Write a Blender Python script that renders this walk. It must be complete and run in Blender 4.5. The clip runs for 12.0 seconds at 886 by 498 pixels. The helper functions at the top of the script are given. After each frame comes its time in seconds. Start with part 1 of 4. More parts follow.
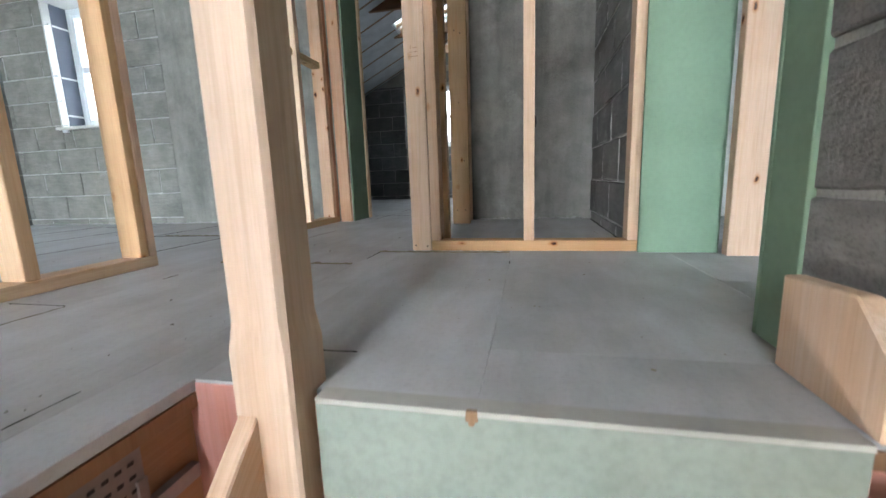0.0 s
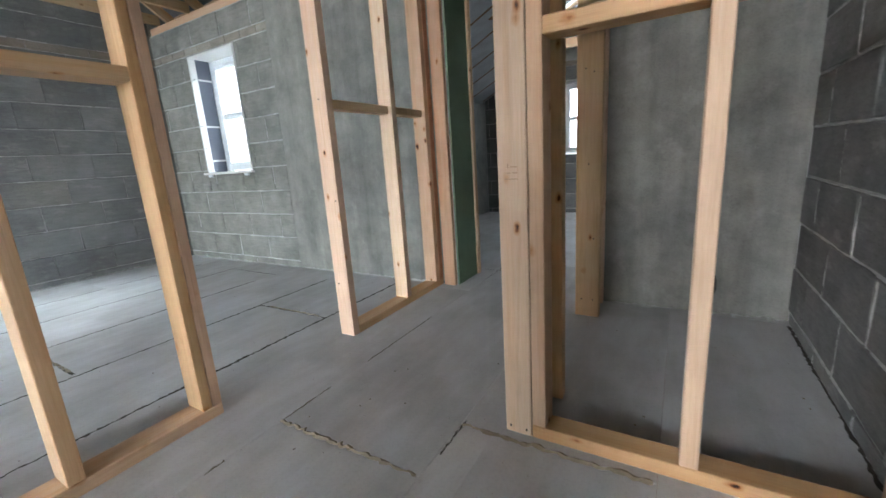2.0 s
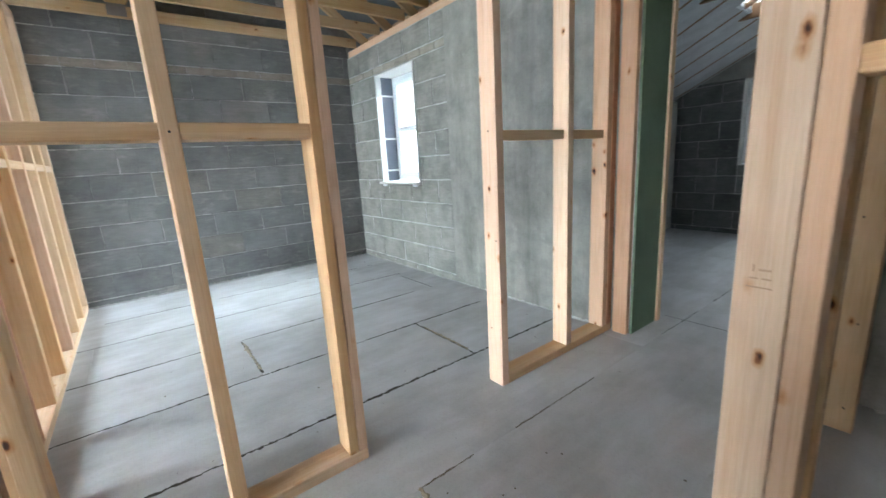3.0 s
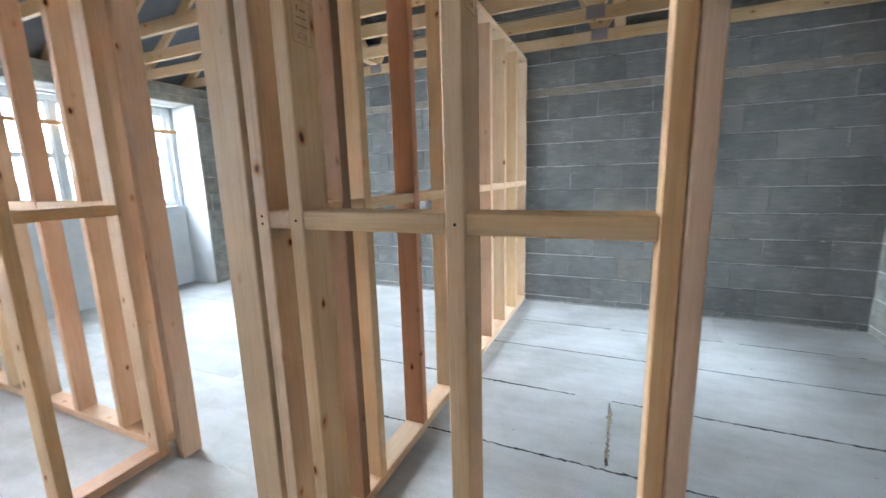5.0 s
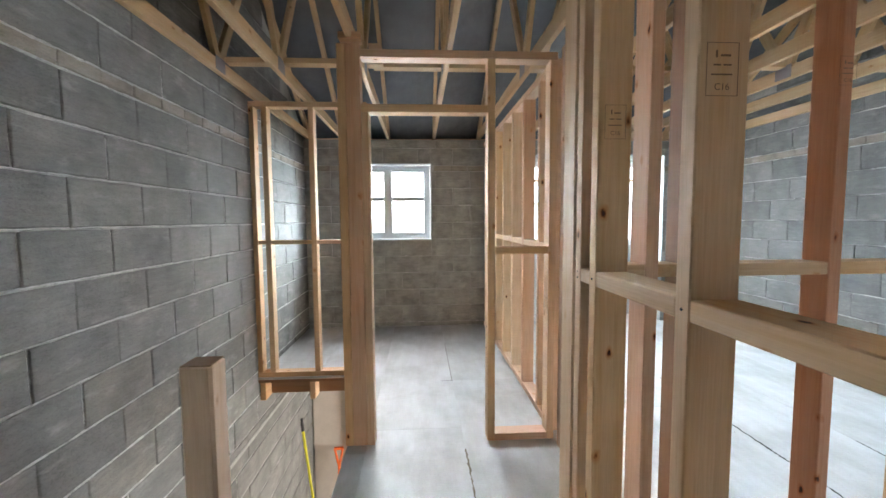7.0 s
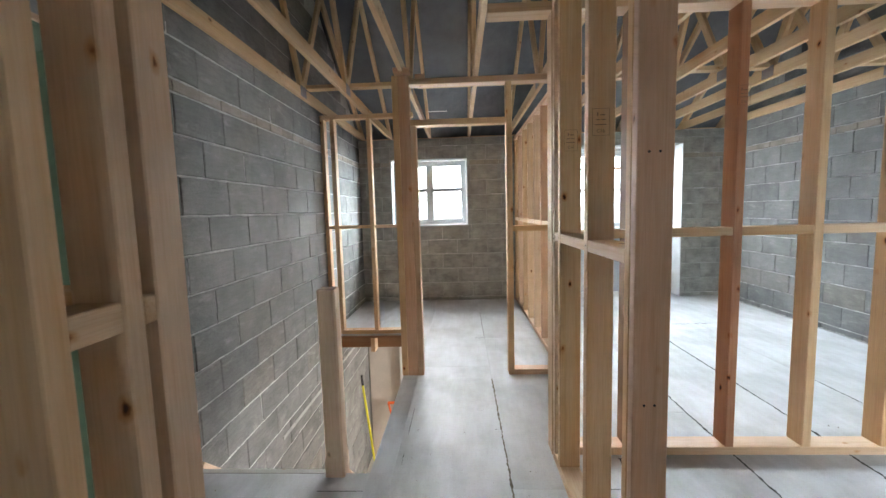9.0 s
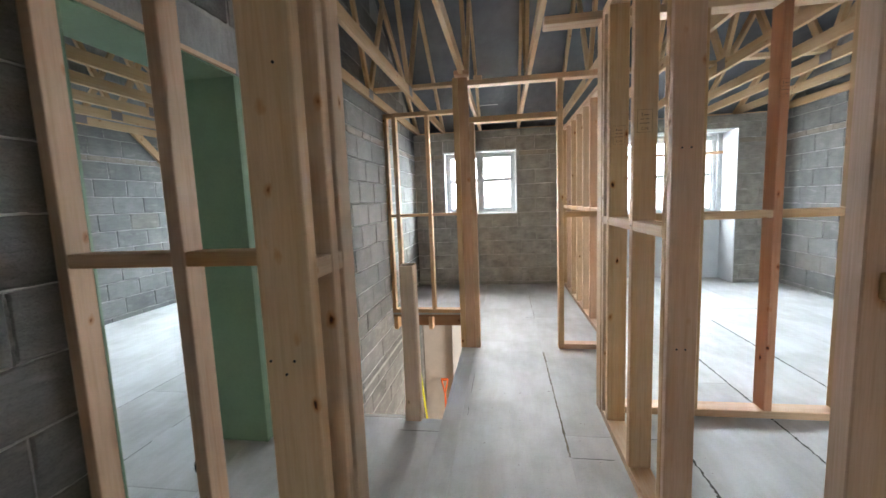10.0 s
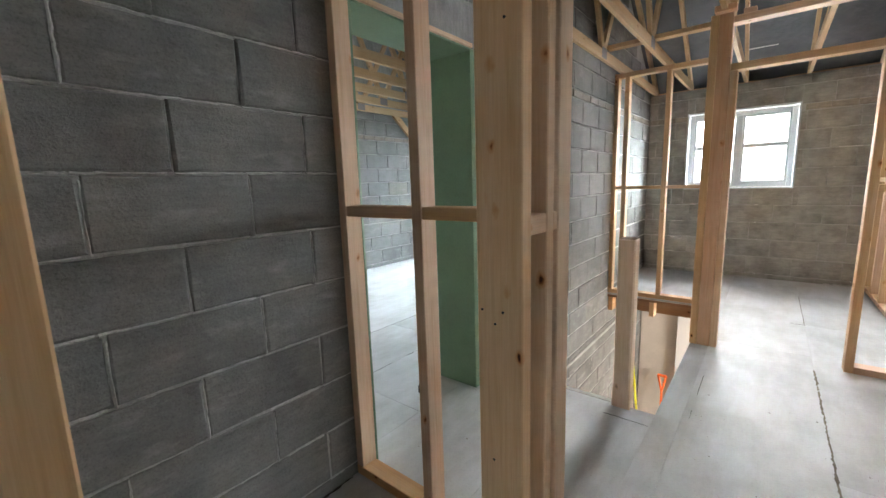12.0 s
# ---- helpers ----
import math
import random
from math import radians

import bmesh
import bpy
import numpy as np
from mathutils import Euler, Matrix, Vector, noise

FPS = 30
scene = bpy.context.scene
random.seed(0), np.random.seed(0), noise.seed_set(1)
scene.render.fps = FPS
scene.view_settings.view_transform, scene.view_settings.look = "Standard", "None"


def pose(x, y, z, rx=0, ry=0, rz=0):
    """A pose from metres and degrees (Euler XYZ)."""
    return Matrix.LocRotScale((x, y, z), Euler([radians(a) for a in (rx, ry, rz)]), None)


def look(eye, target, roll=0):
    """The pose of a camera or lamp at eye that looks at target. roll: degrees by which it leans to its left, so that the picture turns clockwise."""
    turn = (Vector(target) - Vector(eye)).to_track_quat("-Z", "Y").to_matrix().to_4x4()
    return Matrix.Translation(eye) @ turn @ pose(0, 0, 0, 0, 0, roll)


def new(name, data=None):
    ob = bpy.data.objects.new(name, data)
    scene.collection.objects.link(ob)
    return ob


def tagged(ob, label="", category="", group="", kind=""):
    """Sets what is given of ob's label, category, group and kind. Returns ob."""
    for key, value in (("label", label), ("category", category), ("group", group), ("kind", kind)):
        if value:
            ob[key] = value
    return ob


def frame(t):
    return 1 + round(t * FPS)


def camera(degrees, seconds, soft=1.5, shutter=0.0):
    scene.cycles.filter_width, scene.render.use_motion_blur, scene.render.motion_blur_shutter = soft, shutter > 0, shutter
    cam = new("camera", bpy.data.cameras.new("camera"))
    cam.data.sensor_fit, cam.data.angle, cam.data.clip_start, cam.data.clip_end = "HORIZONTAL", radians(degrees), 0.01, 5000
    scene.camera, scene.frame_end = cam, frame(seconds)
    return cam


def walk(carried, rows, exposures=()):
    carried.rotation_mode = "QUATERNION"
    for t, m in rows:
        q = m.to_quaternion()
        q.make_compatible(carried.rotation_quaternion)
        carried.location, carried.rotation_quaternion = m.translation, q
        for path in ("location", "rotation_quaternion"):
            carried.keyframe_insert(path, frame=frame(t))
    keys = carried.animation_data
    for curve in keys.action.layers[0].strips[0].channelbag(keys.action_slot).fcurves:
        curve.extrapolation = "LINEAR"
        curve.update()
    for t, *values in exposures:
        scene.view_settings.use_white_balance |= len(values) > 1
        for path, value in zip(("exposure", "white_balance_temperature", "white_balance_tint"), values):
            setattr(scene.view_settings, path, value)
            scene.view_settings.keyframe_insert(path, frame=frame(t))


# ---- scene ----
cam = camera(95.4, 12.0, soft=1.5, shutter=0.2)
PATH = [
    (0, (-0.017, -0.017, 0.328), (-0.434, 1.909, -0.014), -2.0),
    (0.5, (0.02, 0.191, 0.524), (-0.517, 2.08, 0.144), -2.6),
    (1, (-0.022, 0.349, 0.667), (-0.593, 2.216, 0.236), -2.6),
    (1.5, (-0.014, 0.490, 0.786), (-0.803, 2.273, 0.343), -3.6),
    (2, (-0.08, 0.645, 0.928), (-1.08, 2.322, 0.49), -3.8),
    (2.5, (-0.189, 0.75, 1.087), (-1.448, 2.237, 0.633), -3.8),
    (3, (-0.282, 0.846, 1.133), (-1.841, 2.023, 0.706), -3.4),
    (3.2, (-0.311, 0.931, 1.174), (-1.975, 1.954, 0.745), -3.4),
    (4.8, (-0.717, 1.252, 1.364), (-2.596, 0.676, 0.993), -2.0),
    (5, (-0.817, 1.273, 1.353), (-2.617, 0.478, 0.993), -1.6),
    (5.5, (-1.009, 1.315, 1.364), (-2.447, -0.042, 1.061), -1.0),
    (6, (-1.134, 1.432, 1.391), (-2.001, -0.357, 1.178), -0.6),
    (6.5, (-1.079, 1.584, 1.419), (-1.493, -0.367, 1.271), -0.3),
    (7, (-1.063, 1.744, 1.436), (-1.176, -0.247, 1.293), -0.4),
    (7.2, (-1.083, 1.806, 1.437), (-1.116, -0.189, 1.297), -0.4),
    (8.8, (-1.105, 2.494, 1.415), (-1.028, 0.503, 1.238), -1.4),
    (9, (-1.108, 2.566, 1.404), (-1.016, 0.577, 1.214), -1.6),
    (9.5, (-1.065, 2.77, 1.407), (-0.909, 0.787, 1.204), -1.9),
    (10, (-1.013, 2.958, 1.395), (-0.708, 0.995, 1.164), -2.3),
    (10.5, (-1.009, 3.049, 1.367), (-0.402, 1.161, 1.114), -2.4),
    (11, (-1.01, 3.045, 1.356), (-0.069, 1.3, 1.087), -2.3),
    (11.5, (-0.993, 3.002, 1.36), (0.241, 1.454, 1.082), -2.1),
    (12, (-1.007, 2.939, 1.353), (0.238, 1.406, 1.034), -1.8),
]
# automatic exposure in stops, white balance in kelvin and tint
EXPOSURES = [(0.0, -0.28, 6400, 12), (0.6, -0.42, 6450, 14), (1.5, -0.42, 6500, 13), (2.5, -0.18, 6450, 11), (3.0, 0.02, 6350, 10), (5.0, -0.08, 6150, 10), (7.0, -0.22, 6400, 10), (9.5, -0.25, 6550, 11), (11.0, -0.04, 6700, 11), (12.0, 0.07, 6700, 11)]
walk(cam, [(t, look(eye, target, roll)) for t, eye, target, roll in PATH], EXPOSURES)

# ---- world, sun, daylight at the openings ----
world = bpy.data.worlds.new("overcast")
scene.world = world
world.use_nodes = True
_bg = world.node_tree.nodes["Background"]
_sky = world.node_tree.nodes.new("ShaderNodeTexSky")
_sky.sky_type = "NISHITA"
_sky.sun_disc = False
_sky.sun_elevation, _sky.sun_rotation = radians(38), radians(200)
world.node_tree.links.new(_sky.outputs["Color"], _bg.inputs["Color"])
_bg.inputs["Strength"].default_value = 0.12

sun_data = bpy.data.lights.new("sun", "SUN")
sun_data.energy, sun_data.angle, sun_data.color = 0.8, radians(12), (1.0, 0.95, 0.88)
sun = new("sun", sun_data)
sun.matrix_basis = pose(0, 0, 20, 50, 0, 20)

DAY = (0.77, 0.91, 1.0)
SKY_RADIANCE = 580.0


def daylight(name, at, inward, w, h, gain=1.0, color=DAY, lean=0.85):
    """Sky light before one window opening: a patch of overcast sky, leaning so that it shines in and down."""
    d = bpy.data.lights.new(name, "AREA")
    d.shape, d.size, d.size_y = "RECTANGLE", w * 1.6, h * 2.4
    d.energy = SKY_RADIANCE * gain * math.pi * w * h / 4
    d.color = color
    ob = new(name, d)
    back = Vector(inward).normalized()
    eye = Vector(at) - back * (1.0 * h) + Vector((0, 0, 0.85 * h))
    ob.matrix_basis = look(eye, eye + back + Vector((0, 0, -lean)))
    return ob


# ---- sizes ----
EAST, WEST, NORTH, SOUTH = 0.44, -5.05, 3.18, -3.68
TIE = 2.50            # underside of the truss ties
TOP = 2.46            # top of the stud walls
LOW = -2.60           # floor of the storey below
ROOF_Y, ROOF_HALF, PITCH = -0.15, 3.50, 0.70


def roof_z(y):
    return 2.62 + PITCH * (ROOF_HALF - abs(y - ROOF_Y))


# ---- materials ----
def material(name):
    m = bpy.data.materials.new(name)
    m.use_nodes = True
    nt = m.node_tree
    return m, nt, nt.nodes["Principled BSDF"]


def node(nt, kind, **inputs):
    n = nt.nodes.new(kind)
    for k, v in inputs.items():
        n.inputs[k.replace("_", " ")].default_value = v
    return n


def ramp(nt, fac, stops):
    r = nt.nodes.new("ShaderNodeValToRGB")
    while len(r.color_ramp.elements) < len(stops):
        r.color_ramp.elements.new(0.5)
    for e, (p, c) in zip(r.color_ramp.elements, stops):
        e.position, e.color = p, (*c, 1)
    nt.links.new(fac, r.inputs["Fac"])
    return r.outputs["Color"]


def mix(nt, fac, a, b, blend="MIX"):
    n = nt.nodes.new("ShaderNodeMix")
    n.data_type, n.blend_type = "RGBA", blend
    for sock, v in ((n.inputs[0], fac), (n.inputs[6], a), (n.inputs[7], b)):
        if isinstance(v, bpy.types.NodeSocket):
            nt.links.new(v, sock)
        else:
            sock.default_value = v if isinstance(v, float) else (*v, 1)
    return n.outputs[2]


def maths(nt, op, a, b=0.0):
    n = nt.nodes.new("ShaderNodeMath")
    n.operation = op
    for sock, v in ((n.inputs[0], a), (n.inputs[1], b)):
        if isinstance(v, bpy.types.NodeSocket):
            nt.links.new(v, sock)
        else:
            sock.default_value = v
    return n.outputs[0]


def bump(nt, bsdf, height, strength, distance):
    b = node(nt, "ShaderNodeBump", Strength=strength, Distance=distance)
    nt.links.new(height, b.inputs["Height"])
    nt.links.new(b.outputs["Normal"], bsdf.inputs["Normal"])


def coords(nt, scale=(1, 1, 1), per_object=True):
    """Object space, shifted for each object so that no two pieces share their grain."""
    tc = nt.nodes.new("ShaderNodeTexCoord")
    mp = nt.nodes.new("ShaderNodeMapping")
    mp.inputs["Scale"].default_value = scale
    nt.links.new(tc.outputs["Object"], mp.inputs["Vector"])
    if per_object:
        info = nt.nodes.new("ShaderNodeObjectInfo")
        m = maths(nt, "MULTIPLY", info.outputs["Random"], 61.0)
        nt.links.new(m, mp.inputs["Location"])
    return mp.outputs["Vector"]


def noise_tex(nt, vec, scale, detail=4.0, rough=0.55):
    n = node(nt, "ShaderNodeTexNoise", Scale=scale, Detail=detail, Roughness=rough)
    nt.links.new(vec, n.inputs["Vector"])
    return n.outputs["Fac"]


def timber_material(name, stops, knot=1.0, rough=0.62):
    m, nt, b = material(name)
    info = nt.nodes.new("ShaderNodeObjectInfo")
    base = ramp(nt, info.outputs["Random"], stops)
    grain = noise_tex(nt, coords(nt, (26, 26, 1.1)), 2.2, 5.0, 0.6)
    fine = noise_tex(nt, coords(nt, (120, 120, 4)), 2.0, 3.0)
    g = ramp(nt, grain, [(0.30, (0.80, 0.70, 0.60)), (0.50, (1, 1, 1)), (0.72, (0.90, 0.82, 0.73))])
    col = mix(nt, 0.55, base, g, "MULTIPLY")
    f = ramp(nt, fine, [(0.35, (0.86, 0.82, 0.78)), (0.6, (1, 1, 1))])
    col = mix(nt, 0.45, col, f, "MULTIPLY")
    for sc, seed in (((6.2, 6.2, 3.9), 0.0), ((8.6, 8.6, 4.6), 7.3)):
        v = node(nt, "ShaderNodeTexVoronoi", Scale=1.0)
        warp = nt.nodes.new("ShaderNodeVectorMath")
        warp.inputs[1].default_value = (seed, seed, seed)
        bend = nt.nodes.new("ShaderNodeVectorMath")
        bend.operation = "MULTIPLY_ADD"
        wob = node(nt, "ShaderNodeTexNoise", Scale=7.0, Detail=2.0)
        nt.links.new(coords(nt, sc), wob.inputs["Vector"])
        nt.links.new(wob.outputs["Color"], bend.inputs[0])
        bend.inputs[1].default_value = (0.10, 0.10, 0.10)
        nt.links.new(coords(nt, sc), bend.inputs[2])
        nt.links.new(bend.outputs[0], warp.inputs[0])
        nt.links.new(warp.outputs[0], v.inputs["Vector"])
        ring = ramp(nt, v.outputs["Distance"], [(0.0, (0.045, 0.02, 0.012)), (0.034, (0.08, 0.035, 0.02)), (0.050, (0.42, 0.23, 0.12)), (0.068, (0.85, 0.66, 0.50)), (0.12, (1, 1, 1))])
        col = mix(nt, knot, col, ring, "MULTIPLY")
    band = noise_tex(nt, coords(nt, (9, 9, 0.35)), 1.6, 3.0)
    col = mix(nt, 0.7, col, ramp(nt, band, [(0.36, (0.98, 0.87, 0.75)), (0.52, (1, 1, 1)), (0.68, (1.06, 1.05, 1.04))]), "MULTIPLY")
    soil = noise_tex(nt, coords(nt, (1, 1, 1)), 3.0, 4.0)
    col = mix(nt, 0.5, col, ramp(nt, soil, [(0.3, (0.80, 0.77, 0.74)), (0.6, (1, 1, 1))]), "MULTIPLY")
    nt.links.new(col, b.inputs["Base Color"])
    b.inputs["Roughness"].default_value = rough
    b.inputs["Specular IOR Level"].default_value = 0.3
    bump(nt, b, maths(nt, "ADD", grain, fine), 0.25, 0.002)
    return m


PINE = timber_material("pine", [(0.0, (0.70, 0.515, 0.365)), (0.25, (0.67, 0.468, 0.285)), (0.45, (0.61, 0.382, 0.20)), (0.6, (0.68, 0.483, 0.30)), (0.78, (0.72, 0.543, 0.40)), (1.0, (0.66, 0.433, 0.293))])
PINK = timber_material("pink_pine", [(0.0, (0.68, 0.47, 0.345)), (0.5, (0.66, 0.43, 0.30)), (1.0, (0.71, 0.51, 0.385))])
CREAM = timber_material("planed_pine", [(0.0, (0.72, 0.55, 0.42)), (1.0, (0.72, 0.55, 0.42))], 0.5)
RED = timber_material("red_pine", [(0.0, (0.52, 0.25, 0.15)), (1.0, (0.56, 0.29, 0.18))])
ROOFWOOD = timber_material("roof_pine", [(0.0, (0.58, 0.41, 0.245)), (1.0, (0.64, 0.46, 0.28))], 0.7)
STAINED = timber_material("pink_primed_joist", [(0.0, (0.66, 0.34, 0.30)), (1.0, (0.68, 0.36, 0.32))], 0.6)
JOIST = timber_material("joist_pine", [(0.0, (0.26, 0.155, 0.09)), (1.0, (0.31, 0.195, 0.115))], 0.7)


def block_material(name, dark, light, per_object=True, odd=None, rough=0.58, streak=0.0):
    m, nt, b = material(name)
    info = nt.nodes.new("ShaderNodeObjectInfo")
    mid = tuple((a + c) / 2 for a, c in zip(dark, light))
    stops = [(0.0, dark), (0.5, mid), (0.94, light), (0.97, odd or light)]
    base = ramp(nt, info.outputs["Random"], stops)
    v1 = coords(nt, (1, 1, 1), per_object)
    blot = noise_tex(nt, v1, 6.0, 5.0, 0.6)
    col = mix(nt, 0.8, base, ramp(nt, blot, [(0.28, (0.72, 0.72, 0.73)), (0.5, (1, 1, 1)), (0.75, (1.20, 1.19, 1.16))]), "MULTIPLY")
    pits = noise_tex(nt, v1, 150.0, 3.0, 0.7)
    col = mix(nt, min(0.75, rough), col, ramp(nt, pits, [(0.32, (0.55, 0.55, 0.55)), (0.48, (1, 1, 1)), (0.72, (1.18, 1.18, 1.17))]), "MULTIPLY")
    drag = noise_tex(nt, coords(nt, (5, 34, 5), per_object), 1.6, 4.0, 0.6)
    col = mix(nt, 0.6, col, ramp(nt, drag, [(0.32, (0.82, 0.82, 0.82)), (0.5, (1, 1, 1)), (0.7, (1.14, 1.14, 1.13))]), "MULTIPLY")
    smear = noise_tex(nt, coords(nt, (1.6, 4.0, 1.6), per_object), 3.0, 5.0, 0.7)
    col = mix(nt, ramp(nt, smear, [(0.56, (0, 0, 0)), (0.74, (0.6, 0.6, 0.6))]), col, (0.36, 0.355, 0.335))
    geo = nt.nodes.new("ShaderNodeNewGeometry")
    stain = noise_tex(nt, geo.outputs["Position"], 1.1, 4.0, 0.6)
    col = mix(nt, 0.85, col, ramp(nt, stain, [(0.30, (0.76, 0.76, 0.75)), (0.5, (1, 1, 1)), (0.70, (1.16, 1.15, 1.12))]), "MULTIPLY")
    if streak:
        run = noise_tex(nt, coords(nt, (4.5, 4.5, 0.5), per_object), 1.3, 4.0, 0.6)
        col = mix(nt, streak, col, ramp(nt, run, [(0.32, (0.60, 0.60, 0.60)), (0.5, (1, 1, 1)), (0.66, (1.28, 1.28, 1.26))]), "MULTIPLY")
    nt.links.new(col, b.inputs["Base Color"])
    b.inputs["Roughness"].default_value = 0.93
    b.inputs["Specular IOR Level"].default_value = 0.15
    lumps = noise_tex(nt, v1, 42.0, 4.0, 0.65)
    bump(nt, b, maths(nt, "ADD", maths(nt, "MULTIPLY", pits, 0.5), maths(nt, "ADD", maths(nt, "MULTIPLY", lumps, 1.2), blot)), rough, 0.006)
    return m


BLOCK = block_material("concrete_block", (0.160, 0.163, 0.163), (0.212, 0.214, 0.212), True, (0.205, 0.195, 0.178))
SMOOTH = block_material("smeared_block", (0.290, 0.283, 0.262), (0.325, 0.317, 0.294), True, None, 0.45, 0.5)
BRICK = block_material("coursing_brick", (0.25, 0.225, 0.19), (0.33, 0.30, 0.255))
EBLOCK = block_material("rough_grey_block", (0.175, 0.173, 0.167), (0.228, 0.225, 0.217), True, (0.205, 0.195, 0.178))
NBLOCK = block_material("pale_smeared_block", (0.222, 0.218, 0.200), (0.252, 0.247, 0.228), True, None, 0.45, 0.4)
LIPS = block_material("squeezed_mortar", (0.47, 0.47, 0.448), (0.51, 0.51, 0.487), False)
MORTAR = block_material("mortar", (0.36, 0.36, 0.345), (0.41, 0.41, 0.39), False)
PARGE = block_material("parged_block", (0.232, 0.228, 0.210), (0.255, 0.250, 0.232), False, None, 0.35, 0.6)
LINTEL = block_material("concrete_lintel", (0.33, 0.33, 0.33), (0.37, 0.37, 0.37))


def floor_material():
    m, nt, b = material("dusty_floor_board")
    info = nt.nodes.new("ShaderNodeObjectInfo")
    base = ramp(nt, info.outputs["Random"], [(0.0, (0.50, 0.505, 0.515)), (1.0, (0.55, 0.555, 0.565))])
    v = coords(nt, (1, 1, 1), False)
    blot = noise_tex(nt, v, 1.7, 6.0, 0.6)
    col = mix(nt, 0.8, base, ramp(nt, blot, [(0.3, (0.66, 0.645, 0.62)), (0.54, (0.97, 0.97, 0.965)), (0.74, (1.10, 1.10, 1.11))]), "MULTIPLY")
    sweep = noise_tex(nt, coords(nt, (3.4, 0.8, 1), False), 2.4, 5.0, 0.6)
    col = mix(nt, 0.5, col, ramp(nt, sweep, [(0.33, (0.72, 0.70, 0.67)), (0.6, (1, 1, 1))]), "MULTIPLY")
    spot = node(nt, "ShaderNodeTexVoronoi", Scale=3.1)
    nt.links.new(v, spot.inputs["Vector"])
    col = mix(nt, 0.55, col, ramp(nt, spot.outputs["Distance"], [(0.0, (0.20, 0.19, 0.18)), (0.022, (0.35, 0.34, 0.33)), (0.035, (1, 1, 1))]), "MULTIPLY")
    speck = noise_tex(nt, v, 90.0, 3.0, 0.7)
    col = mix(nt, 0.5, col, ramp(nt, speck, [(0.3, (0.8, 0.8, 0.8)), (0.5, (1, 1, 1))]), "MULTIPLY")
    nt.links.new(col, b.inputs["Base Color"])
    r = ramp(nt, blot, [(0.3, (0.5, 0.5, 0.5)), (0.7, (0.68, 0.68, 0.68))])
    nt.links.new(r, b.inputs["Roughness"])
    b.inputs["Specular IOR Level"].default_value = 0.35
    bump(nt, b, maths(nt, "ADD", speck, blot), 0.15, 0.002)
    return m


FLOOR = floor_material()


def plain(name, color, rough=0.6, metal=0.0, vary=0.12, scale=4.0, fine=60.0):
    m, nt, b = material(name)
    v = coords(nt)
    n1, n2 = noise_tex(nt, v, scale, 5.0), noise_tex(nt, v, fine, 3.0)
    lo = tuple(c * (1 - vary) for c in color)
    col = ramp(nt, n1, [(0.3, lo), (0.65, color)])
    col = mix(nt, 0.5, col, ramp(nt, n2, [(0.3, (1 - vary,) * 3), (0.6, (1, 1, 1))]), "MULTIPLY")
    nt.links.new(col, b.inputs["Base Color"])
    b.inputs["Roughness"].default_value, b.inputs["Metallic"].default_value = rough, metal
    bump(nt, b, n2, 0.1, 0.001)
    return m


GREEN = plain("green_plasterboard", (0.172, 0.258, 0.172), 0.8, vary=0.14)
DUSTY = plain("dusty_green_plasterboard", (0.29, 0.335, 0.285), 0.85, vary=0.25)
PLASTER_EDGE = plain("plasterboard_edge", (0.46, 0.445, 0.40), 0.9)
UNDERLAY = plain("grey_roof_underlay", (0.135, 0.145, 0.162), 0.42, vary=0.25, scale=2.0, fine=9.0)
for _n in UNDERLAY.node_tree.nodes:
    if _n.type == "BUMP":
        _n.inputs["Strength"].default_value, _n.inputs["Distance"].default_value = 0.6, 0.02
UPVC = plain("white_upvc", (0.82, 0.85, 0.88), 0.3, vary=0.03)
FOIL = plain("white_insulation_board", (0.66, 0.69, 0.72), 0.5, vary=0.12)
MEMBRANE = plain("white_printed_membrane", (0.60, 0.62, 0.65), 0.5, vary=0.2, scale=6.0)
INK = plain("dark_print", (0.10, 0.105, 0.12), 0.7)
STAMP = plain("stamp_ink", (0.29, 0.185, 0.12), 0.8, vary=0.4, fine=300.0)
FADED = plain("faded_stamp_ink", (0.56, 0.36, 0.24), 0.8, vary=0.3, fine=300.0)
DARKBOARD = plain("dark_blue_insulation", (0.075, 0.085, 0.115), 0.6)
PLASTER = plain("pink_plaster", (0.60, 0.545, 0.48), 0.85, vary=0.12)
WHITE = plain("white_paint", (0.78, 0.77, 0.75), 0.7, vary=0.05)
STEEL = plain("galvanised_steel", (0.30, 0.27, 0.265), 0.55, 0.7, vary=0.2)
YELLOW = plain("yellow_paint", (0.72, 0.66, 0.03), 0.4)
ORANGE = plain("orange_plastic", (0.85, 0.16, 0.03), 0.4)
BLACK = plain("black_rubber", (0.02, 0.02, 0.022), 0.7)
GLUE = plain("dried_glue", (0.33, 0.285, 0.205), 0.8, vary=0.35, fine=120.0)
GAP = plain("dark_joint_dirt", (0.050, 0.043, 0.036), 0.9)
CRUMB = plain("brown_crumbly_dirt", (0.19, 0.155, 0.115), 0.95, vary=0.5, fine=200.0)
GROUND = plain("wet_ground", (0.30, 0.30, 0.28), 0.9, vary=0.3)

_m, _nt, _b = material("window_glass")
_b.inputs["Transmission Weight"].default_value = 1.0
_b.inputs["Roughness"].default_value = 0.0
_b.inputs["IOR"].default_value = 1.08
GLASS = _m

# ---- mesh helpers ----
MESHES = {}


def world_of(ob):
    m = ob.matrix_basis
    return world_of(ob.parent) @ m if ob.parent else m


def hang(ob, parent, m):
    """Put ob at the world pose m, under parent."""
    if parent:
        ob.parent = parent
        ob.matrix_basis = world_of(parent).inverted() @ m
    else:
        ob.matrix_basis = m
    return ob


